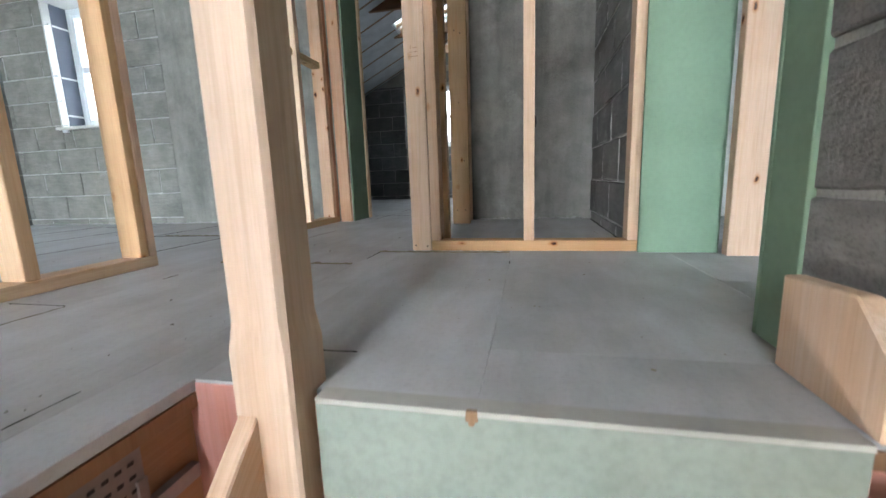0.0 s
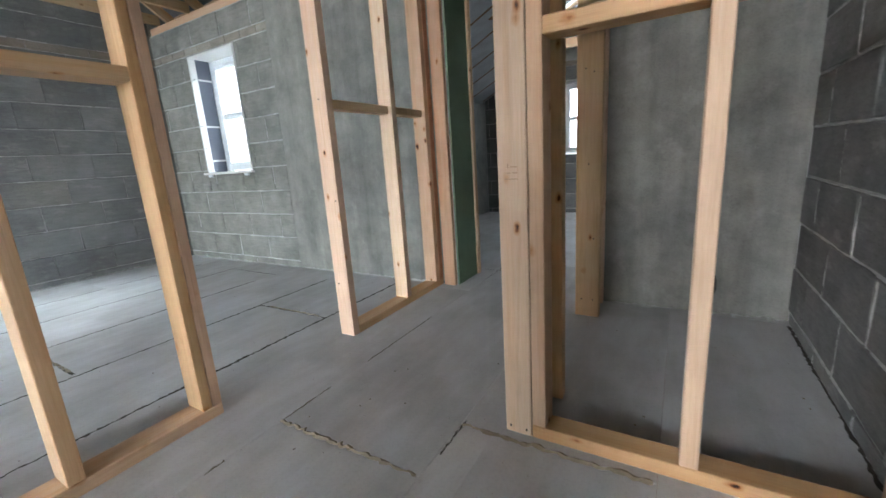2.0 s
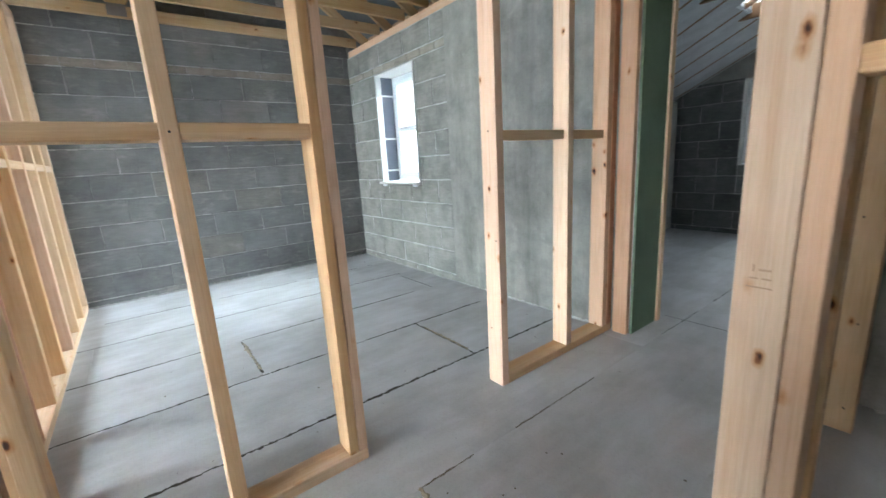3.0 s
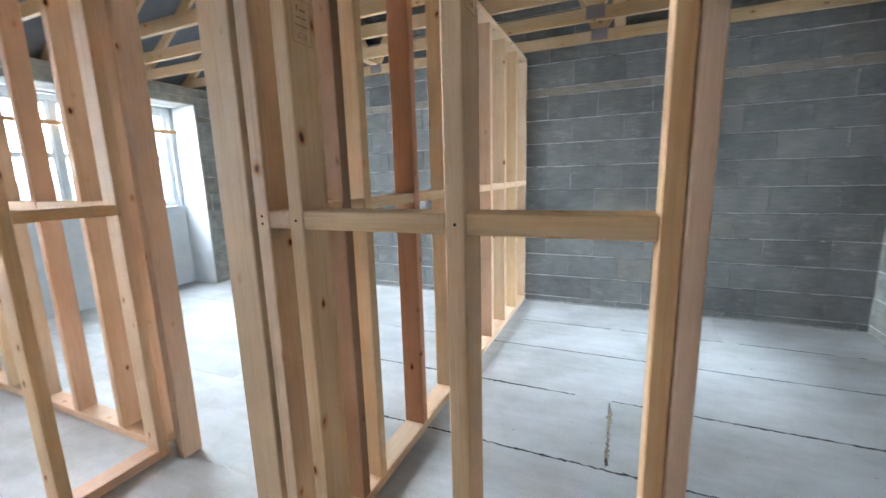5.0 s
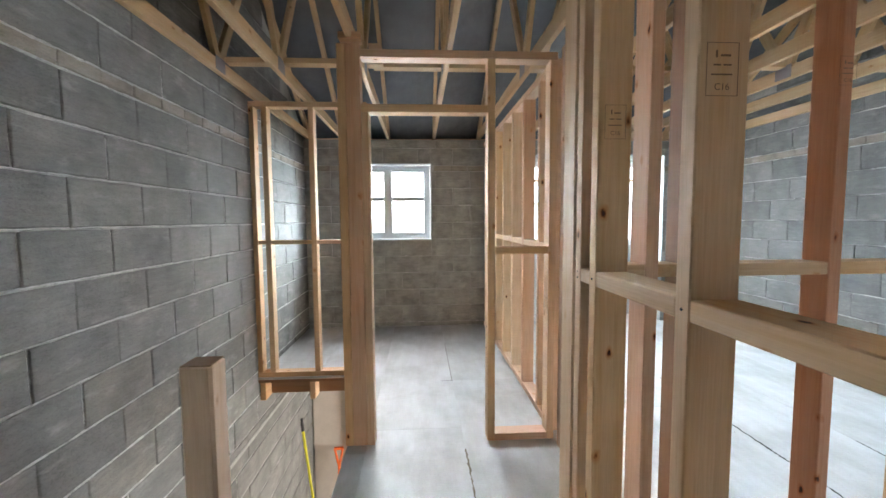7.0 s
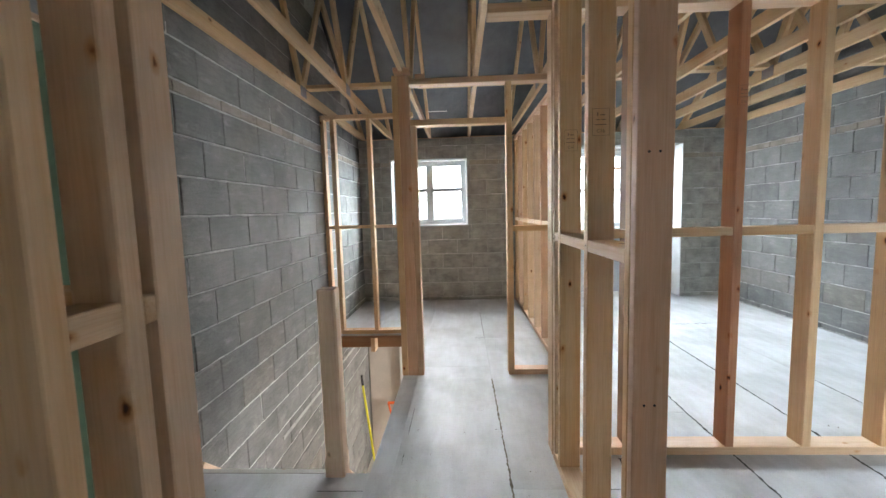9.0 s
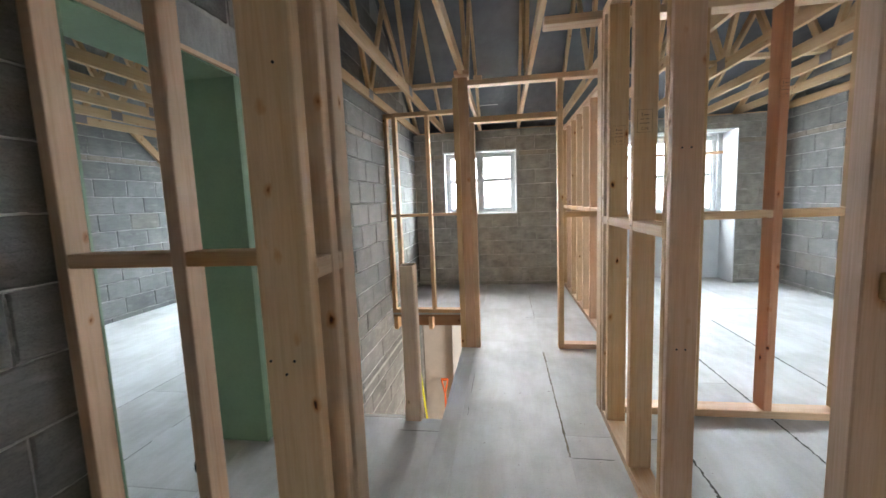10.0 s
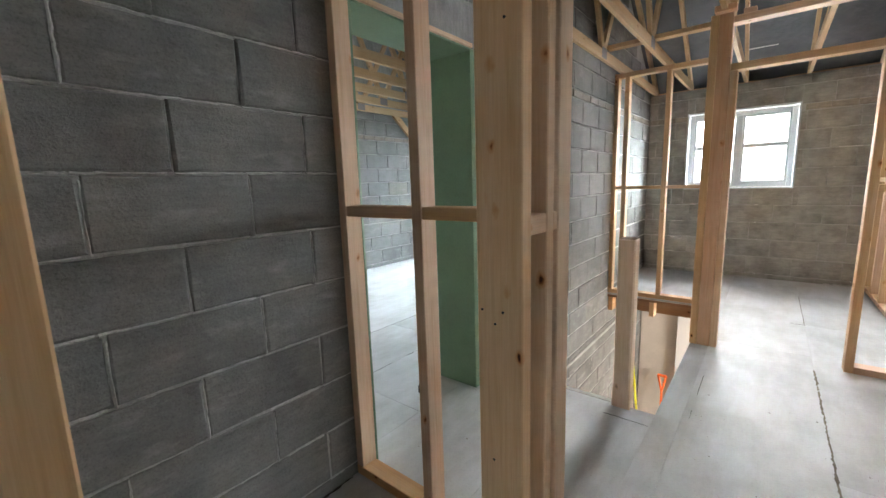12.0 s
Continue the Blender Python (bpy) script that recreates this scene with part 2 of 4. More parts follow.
def thing(name, at, label, category, group="", kind=""):
    e = new(name)
    e.empty_display_size = 0.1
    e.matrix_basis = Matrix.Translation(at)
    return tagged(e, label, category, group, kind)


def mesh_of(bm, name, mat):
    me = bpy.data.meshes.new(name)
    bm.to_mesh(me)
    bm.free()
    me.materials.append(mat)
    return me


def part(name, bm, mat, parent=None, label="", m=None):
    ob = new(name, mesh_of(bm, name, mat))
    hang(ob, parent, m or Matrix.Identity(4))
    return tagged(ob, label)


def add_box(bm, lo, hi):
    r = bmesh.ops.create_cube(bm, size=1.0)
    size, mid = Vector(hi) - Vector(lo), (Vector(hi) + Vector(lo)) / 2
    for v in r["verts"]:
        v.co = Vector([v.co[i] * size[i] + mid[i] for i in range(3)])
    return r["verts"]


def boxes(*pairs, bevel=0.0):
    bm = bmesh.new()
    for lo, hi in pairs:
        add_box(bm, lo, hi)
    if bevel:
        bmesh.ops.bevel(bm, geom=bm.edges[:], offset=bevel, segments=1, affect="EDGES")
    return bm


AXES = {2: Matrix.Identity(3), 0: Matrix(((0, 0, 1), (1, 0, 0), (0, 1, 0))), 1: Matrix(((0, 1, 0), (0, 0, 1), (1, 0, 0)))}


def timber_mesh(w, d, length, mat, bevel=0.003):
    key = (round(w, 3), round(d, 3), round(length, 3), mat.name, bevel)
    if key not in MESHES:
        MESHES[key] = mesh_of(boxes(((-w / 2, -d / 2, -length / 2), (w / 2, d / 2, length / 2)), bevel=bevel), "timber", mat)
    return MESHES[key]


def stick(name, parent, lo, hi, mat=None, label="", bevel=0.003):
    """A straight piece of timber between two corners, its grain along its longest side."""
    lo, hi = [min(a, b) for a, b in zip(lo, hi)], [max(a, b) for a, b in zip(lo, hi)]
    size = [b - a for a, b in zip(lo, hi)]
    k = max(range(3), key=lambda i: size[i])
    r = AXES[k]
    dims = [abs(c) for c in (r.transposed() @ Vector(size))]
    ob = new(name, timber_mesh(*dims, mat or PINE, bevel))
    mid = Vector([(a + b) / 2 for a, b in zip(lo, hi)])
    hang(ob, parent, Matrix.Translation(mid) @ r.to_4x4())
    return tagged(ob, label)


def beam(name, parent, p0, p1, w, d, mat, label="", side=(1, 0, 0)):
    """A slanting piece of timber from p0 to p1, w wide along side."""
    p0, p1 = Vector(p0), Vector(p1)
    z = (p1 - p0).normalized()
    x = Vector(side)
    x = (x - z * x.dot(z)).normalized()
    r = Matrix((x, z.cross(x), z)).transposed()
    ob = new(name, timber_mesh(w, d, (p1 - p0).length, mat))
    hang(ob, parent, Matrix.Translation((p0 + p1) / 2) @ r.to_4x4())
    return tagged(ob, label)


# ---- masonry ----
def cut(rect, holes):
    """rect less the holes: a list of rectangles (a0, z0, a1, z1)."""
    out = [rect]
    for h in holes:
        nxt = []
        for a0, z0, a1, z1 in out:
            b0, c0, b1, c1 = max(a0, h[0]), max(z0, h[1]), min(a1, h[2]), min(z1, h[3])
            if b0 >= b1 or c0 >= c1:
                nxt.append((a0, z0, a1, z1))
                continue
            for q in ((a0, z0, b0, z1), (b1, z0, a1, z1), (b0, z0, b1, c0), (b0, c1, b1, z1)):
                if q[2] - q[0] > 1e-4 and q[3] - q[1] > 1e-4:
                    nxt.append(q)
        out = nxt
    return out


def wall(name, axis, a0, a1, t0, t1, z0, z1, holes=(), label="", gable=False):
    """A masonry wall along axis (0: x, 1: y) from a0 to a1, with openings through it."""
    bm = bmesh.new()
    for p, q, r, s in cut((a0, z0, a1, z1), holes):
        lo, hi = ((p, t0, q), (r, t1, s)) if axis == 0 else ((t0, p, q), (t1, r, s))
        add_box(bm, lo, hi)
    if gable:
        ring = [(a0, z1), (a1, z1)] + [(y, roof_z(y) - 0.03) for y in (a1, ROOF_Y, a0)]
        va = [bm.verts.new((t0, y, z)) for y, z in ring]
        vb = [bm.verts.new((t1, y, z)) for y, z in ring]
        bm.faces.new(va[::-1]), bm.faces.new(vb)
        for i in range(len(ring)):
            j = (i + 1) % len(ring)
            bm.faces.new((va[i], va[j], vb[j], vb[i]))
        bmesh.ops.recalc_face_normals(bm, faces=bm.faces[:])
    ob = part(name, bm, MORTAR)
    return tagged(ob, label, "wall", kind="structure")


def block_mesh(w, h, variant, mat):
    key = ("block", round(w, 3), round(h, 3), variant, mat.name)
    if key not in MESHES:
        rnd = random.Random(str(key))
        bm = bmesh.new()
        n = 4 if w > 0.2 else 2
        rows = []
        for z, inset in ((-0.02, 0.0), (0.004, 0.0), (0.008, 0.006)):
            ring = []
            for i in range(n + 1):
                ring.append((-w / 2 + w * i / n, -h / 2))
            ring.append((w / 2, 0.0))
            for i in range(n + 1):
                ring.append((w / 2 - w * i / n, h / 2))
            ring.append((-w / 2, 0.0))
            vs = []
            for x, y in ring:
                jx, jy = rnd.uniform(-0.0035, 0.0035), rnd.uniform(-0.0042, 0.0042)
                sx = 1 - 2 * inset / w
                sy = 1 - 2 * inset / h
                vs.append(bm.verts.new((x * sx + jx, y * sy + jy, z + rnd.uniform(-0.0012, 0.0012))))
            rows.append(vs)
        k = len(rows[0])
        for lo, hi in zip(rows, rows[1:]):
            for i in range(k):
                bm.faces.new((lo[i], lo[(i + 1) % k], hi[(i + 1) % k], hi[i]))
        bm.faces.new(rows[-1])
        MESHES[key] = mesh_of(bm, "block", mat)
    return MESHES[key]


COURSE, LONG = 0.225, 0.46


def courses(z0, z1):
    """(low, high, odd, brick) of each course between two levels."""
    k = math.floor((z0 - 0.06) / COURSE)
    out = []
    while 0.06 + k * COURSE < min(z1, 2.0):
        out.append((0.06 + k * COURSE, 0.06 + (k + 1) * COURSE, k % 2, False))
        k += 1
    if z1 > 2.1 and z0 < 2.1:
        out.append((2.085, 2.160, 0, True))
    z, i = 2.160, 0
    while z < z1:
        if z + COURSE > z0:
            out.append((z, z + COURSE, (i + 1) % 2, False))
        z, i = z + COURSE, i + 1
    return out


FACES = {"W": Matrix(((0, 0, -1), (-1, 0, 0), (0, 1, 0))), "E": Matrix(((0, 0, 1), (1, 0, 0), (0, 1, 0))),
         "S": Matrix(((1, 0, 0), (0, 0, -1), (0, 1, 0))), "N": Matrix(((-1, 0, 0), (0, 0, 1), (0, 1, 0)))}


def lay(parent, facing, at, a0, a1, z0, z1, holes=(), phase=0.0, limit=None, mat=None, end=0.0055, bed=0.0055):
    """Blocks bedded proud of a wall's face that looks W, E, S or N at the plane `at`."""
    r = FACES[facing].to_4x4()
    rnd = random.Random(parent.name + facing + str(round(a0, 2)))
    for lo, hi, odd, brick in courses(z0, z1):
        long = 0.226 if brick else LONG
        start = phase + (long / 2 if odd else 0.0)
        k = math.floor((a0 - start) / long)
        while start + k * long < a1:
            p, q = start + k * long, start + (k + 1) * long
            k += 1
            cell = (max(p, a0), max(lo, z0), min(q, a1), min(hi, z1))
            if limit and cell[3] > min(limit(cell[0]), limit(cell[2])):
                continue
            for c in cut(cell, holes):
                w, h = c[2] - c[0] - 2 * end, c[3] - c[1] - 2 * bed
                if w < 0.03 or h < 0.02:
                    continue
                ob = new("brick" if brick else "block", block_mesh(w, h, rnd.randrange(4), BRICK if brick else (mat or BLOCK)))
                m, z = (c[0] + c[2]) / 2, (c[1] + c[3]) / 2
                out = rnd.uniform(-0.003, 0.002)
                place = {"W": (at - out, m, z), "E": (at + out, m, z), "S": (m, at - out, z), "N": (m, at + out, z)}[facing]
                hang(ob, parent, Matrix.Translation(place) @ r)


# ---- walls ----
E_DOOR = (0.856, -0.06, 1.759, 2.13)
N_DOOR = (-1.474, -0.06, -0.551, 2.13)
NW_WIN = (-4.42, 0.92, -3.67, 2.07)
S_WIN = (-1.222, 1.17, -0.045, 2.19)
BAY = (-4.43, -0.06, -2.45, 2.30)
NORTH_T, EAST_T = 3.48, 0.72

wall_east = wall("wall_east", 1, SOUTH - 0.3, NORTH_T, EAST, EAST_T, LOW, 2.60, [E_DOOR], "grey concrete block wall with a lined door opening", True)
wall_north = wall("wall_north", 0, WEST, EAST - 0.002, NORTH, NORTH_T, LOW, 2.38, [N_DOOR, NW_WIN], "grey concrete block wall with a window and an opening")
wall_west = wall("wall_west", 1, SOUTH - 0.3, NORTH_T, WEST - 0.3, WEST, LOW, 2.60, (), "grey concrete block gable wall", True)
wall_south = wall("wall_south", 0, WEST, EAST - 0.002, SOUTH - 0.3, SOUTH, LOW, 2.497, [S_WIN, BAY], "grey concrete block wall with windows")

# recess behind the wide window
bay_back = wall("wall_bay", 0, BAY[0] - 0.15, BAY[2] + 0.15, -4.26, -4.10, -0.25, 2.6, [(-4.36, 1.05, -2.57, 2.28)], "pale lined wall under a wide window")
bay_back.data.materials[0] = FOIL
for x0, x1 in ((BAY[0] - 0.15, BAY[0]), (BAY[2], BAY[2] + 0.15)):
    cheek = part("bay_cheek", boxes(((x0, -4.10, -0.25), (x1, SOUTH - 0.302, 2.6))), FOIL)
    tagged(cheek, "white insulation board lining the window recess", "wall lining", kind="structure")
tagged(part("bay_head", boxes(((BAY[0], -4.10, 2.30), (BAY[2], SOUTH - 0.302, 2.6))), FOIL), "white board over the window recess", "wall lining", kind="structure")
for x0, x1, lo, hi in ((BAY[0], BAY[0] + 0.012, -4.098, SOUTH + 0.004), (BAY[2] - 0.012, BAY[2], -4.098, SOUTH + 0.004)):
    tagged(part("reveal_board", boxes(((x0, lo, 0.002), (x1, hi, 2.298)), bevel=0.002), FOIL), "white insulation board on a window reveal", "wall lining", kind="structure")

# ---- floors ----
HOLE = (-0.585, -1.96, EAST, 0.53)
subfloor = part("floor_deck", boxes(*[((p, q, -0.05), (r, s, -0.024)) for p, q, r, s in cut((WEST, -4.1, 4.1, 6.9), [HOLE])]), JOIST)
tagged(subfloor, "dark underside of the boarded floor", "floor", kind="structure")
floor = thing("floor", (-1.0, 1.0, 0), "dusty pale grey boarded floor with open dark joints", "floor", kind="structure")
COLS = [(-5.05, -4.42, -0.35), (-4.42, -3.85, 0.24), (-3.85, -3.22, 2.88), (-3.22, -2.60, 1.27), (-2.60, -1.96, 2.305), (-1.96, -1.335, 0.65), (-1.335, -0.71, 1.474),
        (-0.71, -0.09, 1.745), (-0.09, 0.54, 0.72), (0.54, 1.17, 1.30), (1.17, 1.80, 0.3), (1.80, 2.43, 1.5), (2.43, 3.06, 0.9), (3.06, 3.69, -0.2), (3.69, 4.10, 0.5)]
PANEL = 2.42


def panel_mesh(w, l):
    key = ("panel", round(w, 3), round(l, 3))
    if key not in MESHES:
        bm = boxes(((-w / 2, -l / 2, -0.021), (w / 2, l / 2, 0.0)), bevel=0.0006)
        MESHES[key] = mesh_of(bm, "floor_board", FLOOR)
    return MESHES[key]


for x0, x1, joint in COLS:
    y = joint - PANEL * math.ceil((joint + 4.1) / PANEL)
    while y < 6.9:
        for p, q, r, s in cut((x0 + 0.0004, max(y, -4.1) + 0.0005, x1 - 0.0004, min(y + PANEL, 6.9) - 0.0005), [HOLE]):
            ob = new("floor_board", panel_mesh(r - p, s - q))
            hang(ob, floor, Matrix.Translation(((p + r) / 2, (q + s) / 2, 0)))
        y += PANEL

_m, _nt, _b = material("overcast_distance")
_b.inputs["Base Color"].default_value = (0.8, 0.82, 0.84, 1)
_b.inputs["Emission Color"].default_value = (0.90, 0.96, 1.0, 1)
_b.inputs["Emission Strength"].default_value = 4.0
for y in (-26, 26):
    tagged(part("backdrop", boxes(((-70, y - 0.2, -3.2), (70, y + 0.2, 22))), _m), "bright white overcast distance beyond the windows", "backdrop", kind="structure")
ground = tagged(part("ground", boxes(((-400, -400, -3.3), (400, 400, -2.9))), GROUND), "wet dark ground around the house", "ground", kind="structure")

# ---- roof ----
bm = bmesh.new()
XS = [WEST - 0.3 + i * (4.9 - WEST) / 90 for i in range(91)]
for sgn in (-1, 1):
    rows = []
    for i in range(57):
        y = ROOF_Y + sgn * (ROOF_HALF + 0.55) * (1 - i / 56)
        rows.append([bm.verts.new((x, y, roof_z(y) + 0.10 + 0.012 * math.sin(i * 0.72) * math.sin(x * 5.2) + 0.007 * math.sin(i * 1.55 + 1.6 * math.sin(x * 2.3)) + 0.003 * math.sin(x * 17 + i * 0.25))) for x in XS])
    for a, b in zip(rows, rows[1:]):
        for k in range(len(XS) - 1):
            bm.faces.new((a[k], a[k + 1], b[k + 1], b[k]))
roof = part("ceiling", bm, UNDERLAY)
for poly in roof.data.polygons:
    poly.use_smooth = True
mod = roof.modifiers.new("thick", "SOLIDIFY")
mod.thickness = 0.04
tagged(roof, "sagging dark grey underlay above the trusses", "roof", kind="structure")
for y0, y1 in ((SOUTH - 0.32, SOUTH - 0.28), (NORTH_T - 0.02, NORTH_T + 0.02)):
    z = min(roof_z(y0), roof_z(y1)) + 0.12
    tagged(part("eaves_board", boxes(((WEST - 0.3, y0, 2.3), (4.6, y1, z))), JOIST), "dark board closing the eaves", "eaves", kind="structure")


def truss(x):
    t = thing("roof_truss", (x, ROOF_Y, TIE), "pale pine roof truss with plated webs", "roof truss", "roof trusses")
    w = 0.036
    stick("tie", t, (x - w / 2, SOUTH - 0.05, TIE), (x + w / 2, NORTH + 0.1, TIE + 0.097), ROOFWOOD)
    ridge = roof_z(ROOF_Y)
    for sgn in (-1, 1):
        y0 = ROOF_Y + sgn * (ROOF_HALF + 0.15)
        beam("rafter", t, (x, y0, roof_z(y0) - 0.005), (x, ROOF_Y + sgn * 0.03, ridge - 0.03), w, 0.097, ROOFWOOD)
        ya, yb = ROOF_Y + sgn * 1.18, ROOF_Y + sgn * 1.85
        beam("web", t, (x, ya, TIE + 0.06), (x, yb, roof_z(yb) - 0.04), w, 0.072, ROOFWOOD)
        beam("web", t, (x, ya, TIE + 0.06), (x, ROOF_Y + sgn * 0.05, ridge - 0.12), w, 0.072, ROOFWOOD)
        for sx in (-1, 1):
            xa = x + sx * (w / 2 + 0.001)
            part("nail_plate", boxes(((xa - 0.001, ya - 0.07, TIE + 0.012), (xa + 0.001, ya + 0.07, TIE + 0.11))), STEEL, t, "galvanised nail plate")
    return t


for x in (0.375, -0.055, -0.66, -1.26, -1.86, -2.46, -3.06, -3.52, -3.92, -4.42, -4.99):
    truss(x)
for x in (1.0, 1.5, 2.0, 2.5, 3.0, 3.5, 4.0):
    truss(x)
for y, x0, x1, z in ((-1.42, -0.80, 0.35, TIE + 0.099), (-1.47, -3.2, -0.72, TIE + 0.099), (-1.35, -5.0, -3.1, TIE + 0.099), (1.2, -5.0, -1.5, TIE + 0.099)):
    b = stick("binder", None, (x0, y - 0.045, z), (x1, y + 0.045, z + 0.038), ROOFWOOD)
    tagged(b, "pine binder nailed across the truss ties", "roof binder", "roof binders")
strip = part("plastic_strip", boxes(((-0.95, -3.345, 2.808), (-0.6785, -3.325, 2.816)), bevel=0.002), WHITE)
tagged(strip, "white plastic strip poking out beside a rafter", "plastic strip")
plate = stick("wall_plate", None, (WEST + 0.003, SOUTH - 0.26, 2.4975), (EAST - 0.010, SOUTH - 0.16, 2.545), PINE)
tagged(plate, "pine wall plate along the block wall", "wall plate", kind="structure")
plate = stick("wall_plate", None, (WEST + 0.003, NORTH + 0.02, 2.384), (EAST - 0.004, NORTH + 0.12, 2.46), PINE)
tagged(plate, "pine wall plate along the block wall", "wall plate", kind="structure")


# ---- stud walls ----
S = 0.047      # thickness of a stud
NOG0, NOG1 = 1.228, 1.274


def stud_wall(name, at, label):
    return thing(name, at, label, "stud wall", "stud walls")


# west side of the landing: short wall, doorway, second wall up to the block wall
XE, XW = -1.597, -1.700
landing = stud_wall("stud_partition", (-1.65, 0.9, 0), "bare pine stud wall beside a doorway")
for y0, y1, mat in ((0.388, 0.433, PINE), (0.503, 0.548, PINE), (0.934, 0.980, PINE), (1.337, 1.374, PINE), (1.376, 1.412, PINK)):
    stick("stud", landing, (XW, y0, S), (XE, y1, TOP - S), mat)
stick("sole_plate", landing, (XW, 0.388, 0), (XE, 1.412, S))
stick("top_plate", landing, (XW, 0.388, TOP - S), (XE, 1.412, TOP))
for y0, y1 in ((0.433, 0.503), (0.548, 0.934), (0.980, 1.337)):
    stick("noggin", landing, (XW + 0.004, y0, NOG0), (XE - 0.001, y1, NOG1))

passage = stud_wall("stud_partition", (-1.62, 2.6, 0), "bare pine stud wall meeting the block wall")
for y0, y1, mat in ((2.164, 2.211, PINK), (2.690, 2.737, PINE), (3.060, 3.107, PINE), (3.112, 3.159, RED)):
    stick("stud", passage, (-1.690, y0, S if mat is not PINK else 0.0), (-1.592, y1, TOP - S), mat)
stick("sole_plate", passage, (-1.690, 2.211, 0), (-1.592, 3.16, S))
stick("top_plate", passage, (-1.690, 1.414, TOP - S), (-1.592, 3.16, TOP))
for y0, y1 in ((2.211, 2.690), (2.737, 3.060)):
    stick("noggin", passage, (-1.686, y0, NOG0 - 0.02), (-1.615, y1, NOG1 - 0.02))

# wall between the two western rooms
cross = stud_wall("stud_partition", (-3.3, 0.34, 0), "long bare pine stud wall between two rooms")
YS, YN = 0.258, 0.368
for i, x in enumerate((-2.155, -2.572, -2.985, -3.40, -3.825, -4.225, -4.62, -5.02)):
    stick("stud", cross, (x - S / 2, YS, S), (x + S / 2, YN, TOP - S), (PINE, RED, PINE, PINE, PINK, PINE, PINE, PINE)[i])
stick("end_stud", cross, (-1.652, YS, S), (XE, YN, TOP - S), PINE)
stick("stud", cross, (-1.907, YS, S), (-1.860, YN, TOP - S), PINK)
stick("stud", cross, (-2.045, YS, S), (-1.998, YN, TOP - S), JOIST)
stick("sole_plate", cross, (WEST + 0.01, YS, 0), (XE, YN, S))
stick("top_plate", cross, (WEST + 0.01, YS, TOP - S), (-1.27, YN, TOP))
xs = [-5.02, -4.62, -4.225, -3.825, -3.40, -2.985, -2.572, -2.155, -2.021, -1.883, -1.63]
for a, b in zip(xs, xs[1:]):
    stick("noggin", cross, (a + S / 2, YS + 0.003, NOG0), (b - S / 2, YN - 0.003, NOG1))

# door frame at the south end of the landing
south_frame = stud_wall("door_frame_wall", (-1.2, -0.81, 0), "bare pine stud frame round a doorway")
YF, YB = -0.763, -0.86
for x0, x1, mat in ((-0.626, -0.576, PINE), (-0.714, -0.628, PINK), (-0.761, -0.716, PINE)):
    stick("post", south_frame, (x0, YB, 0), (x1, YF, TOP + 0.03 if x1 > -0.72 and x0 > -0.72 else 2.09), mat)
stick("stud", south_frame, (-1.534, YB, 0), (-1.487, YF, TOP - S))
stick("stud", south_frame, (-1.922, YB, 0), (-1.875, YF, TOP - S))
stick("sole_plate", south_frame, (-1.875, YB, 0), (-1.534, YF, S), PINK)
stick("header", south_frame, (-1.487, YB, 2.092), (-0.716, YF, 2.139))
stick("top_plate", south_frame, (-1.922, YB, TOP - S), (-0.714, YF, TOP))
stick("noggin", south_frame, (-1.875, YB + 0.003, NOG0 - 0.01), (-1.534, YF - 0.003, NOG1 - 0.01))

stick("packer", south_frame, (-0.73, -0.79, TOP + 0.031), (-0.60, -0.70, TOP + 0.072), PINK)
stick("packer", south_frame, (-0.84, -0.85, TOP + 0.002), (-0.765, -0.775, TOP + 0.038))

# wall running south from it
spine = stud_wall("stud_partition", (-1.97, -2.2, 0), "bare pine stud wall running to the outside wall")
for i, y in enumerate((-0.885, -1.16, -1.60, -2.00, -2.40, -2.80, -3.20, -3.57)):
    stick("stud", spine, (-2.02, y - S / 2, S), (-1.923, y + S / 2, TOP - S), (PINE, PINE, PINK, PINE)[i % 4])
stick("sole_plate", spine, (-2.02, SOUTH + 0.01, 0), (-1.923, -0.862, S))
stick("top_plate", spine, (-2.02, SOUTH + 0.01, TOP - S), (-1.923, -0.862, TOP))
ys = [-0.885, -1.16, -1.60, -2.00, -2.40, -2.80, -3.20, -3.57]
for a, b in zip(ys, ys[1:]):
    stick("noggin", spine, (-2.017, b + S / 2, NOG0), (-1.926, a - S / 2, NOG1))
jamb = stick("jamb_stud", None, (-2.02, -0.70, 0), (-1.922, -0.65, TOP), PINK)
tagged(jamb, "pinkish pine jamb stud beside a doorway", "stud", "stud walls")

# rail wall at the south end of the stairwell
well = stud_wall("stairwell_frame", (0.0, -2.0, 0), "bare pine stud frame over the end of the stairwell")
for x0, x1 in ((0.392, 0.438), (0.278, 0.325), (-0.128, -0.081), (-0.50, -0.453)):
    stick("stud", well, (x0, -2.06, S), (x1, -1.965, TOP - S + 0.03))
stick("sole_plate", well, (-0.60, -2.06, 0.001), (0.438, -1.965, S))
stick("top_plate", well, (-0.60, -2.06, TOP - S + 0.03), (0.438, -1.965, TOP + 0.03))
for x0, x1 in ((-0.453, -0.128), (-0.081, 0.278), (0.325, 0.392)):
    stick("noggin", well, (x0, -2.055, NOG0), (x1, -1.97, NOG1 - 0.012))

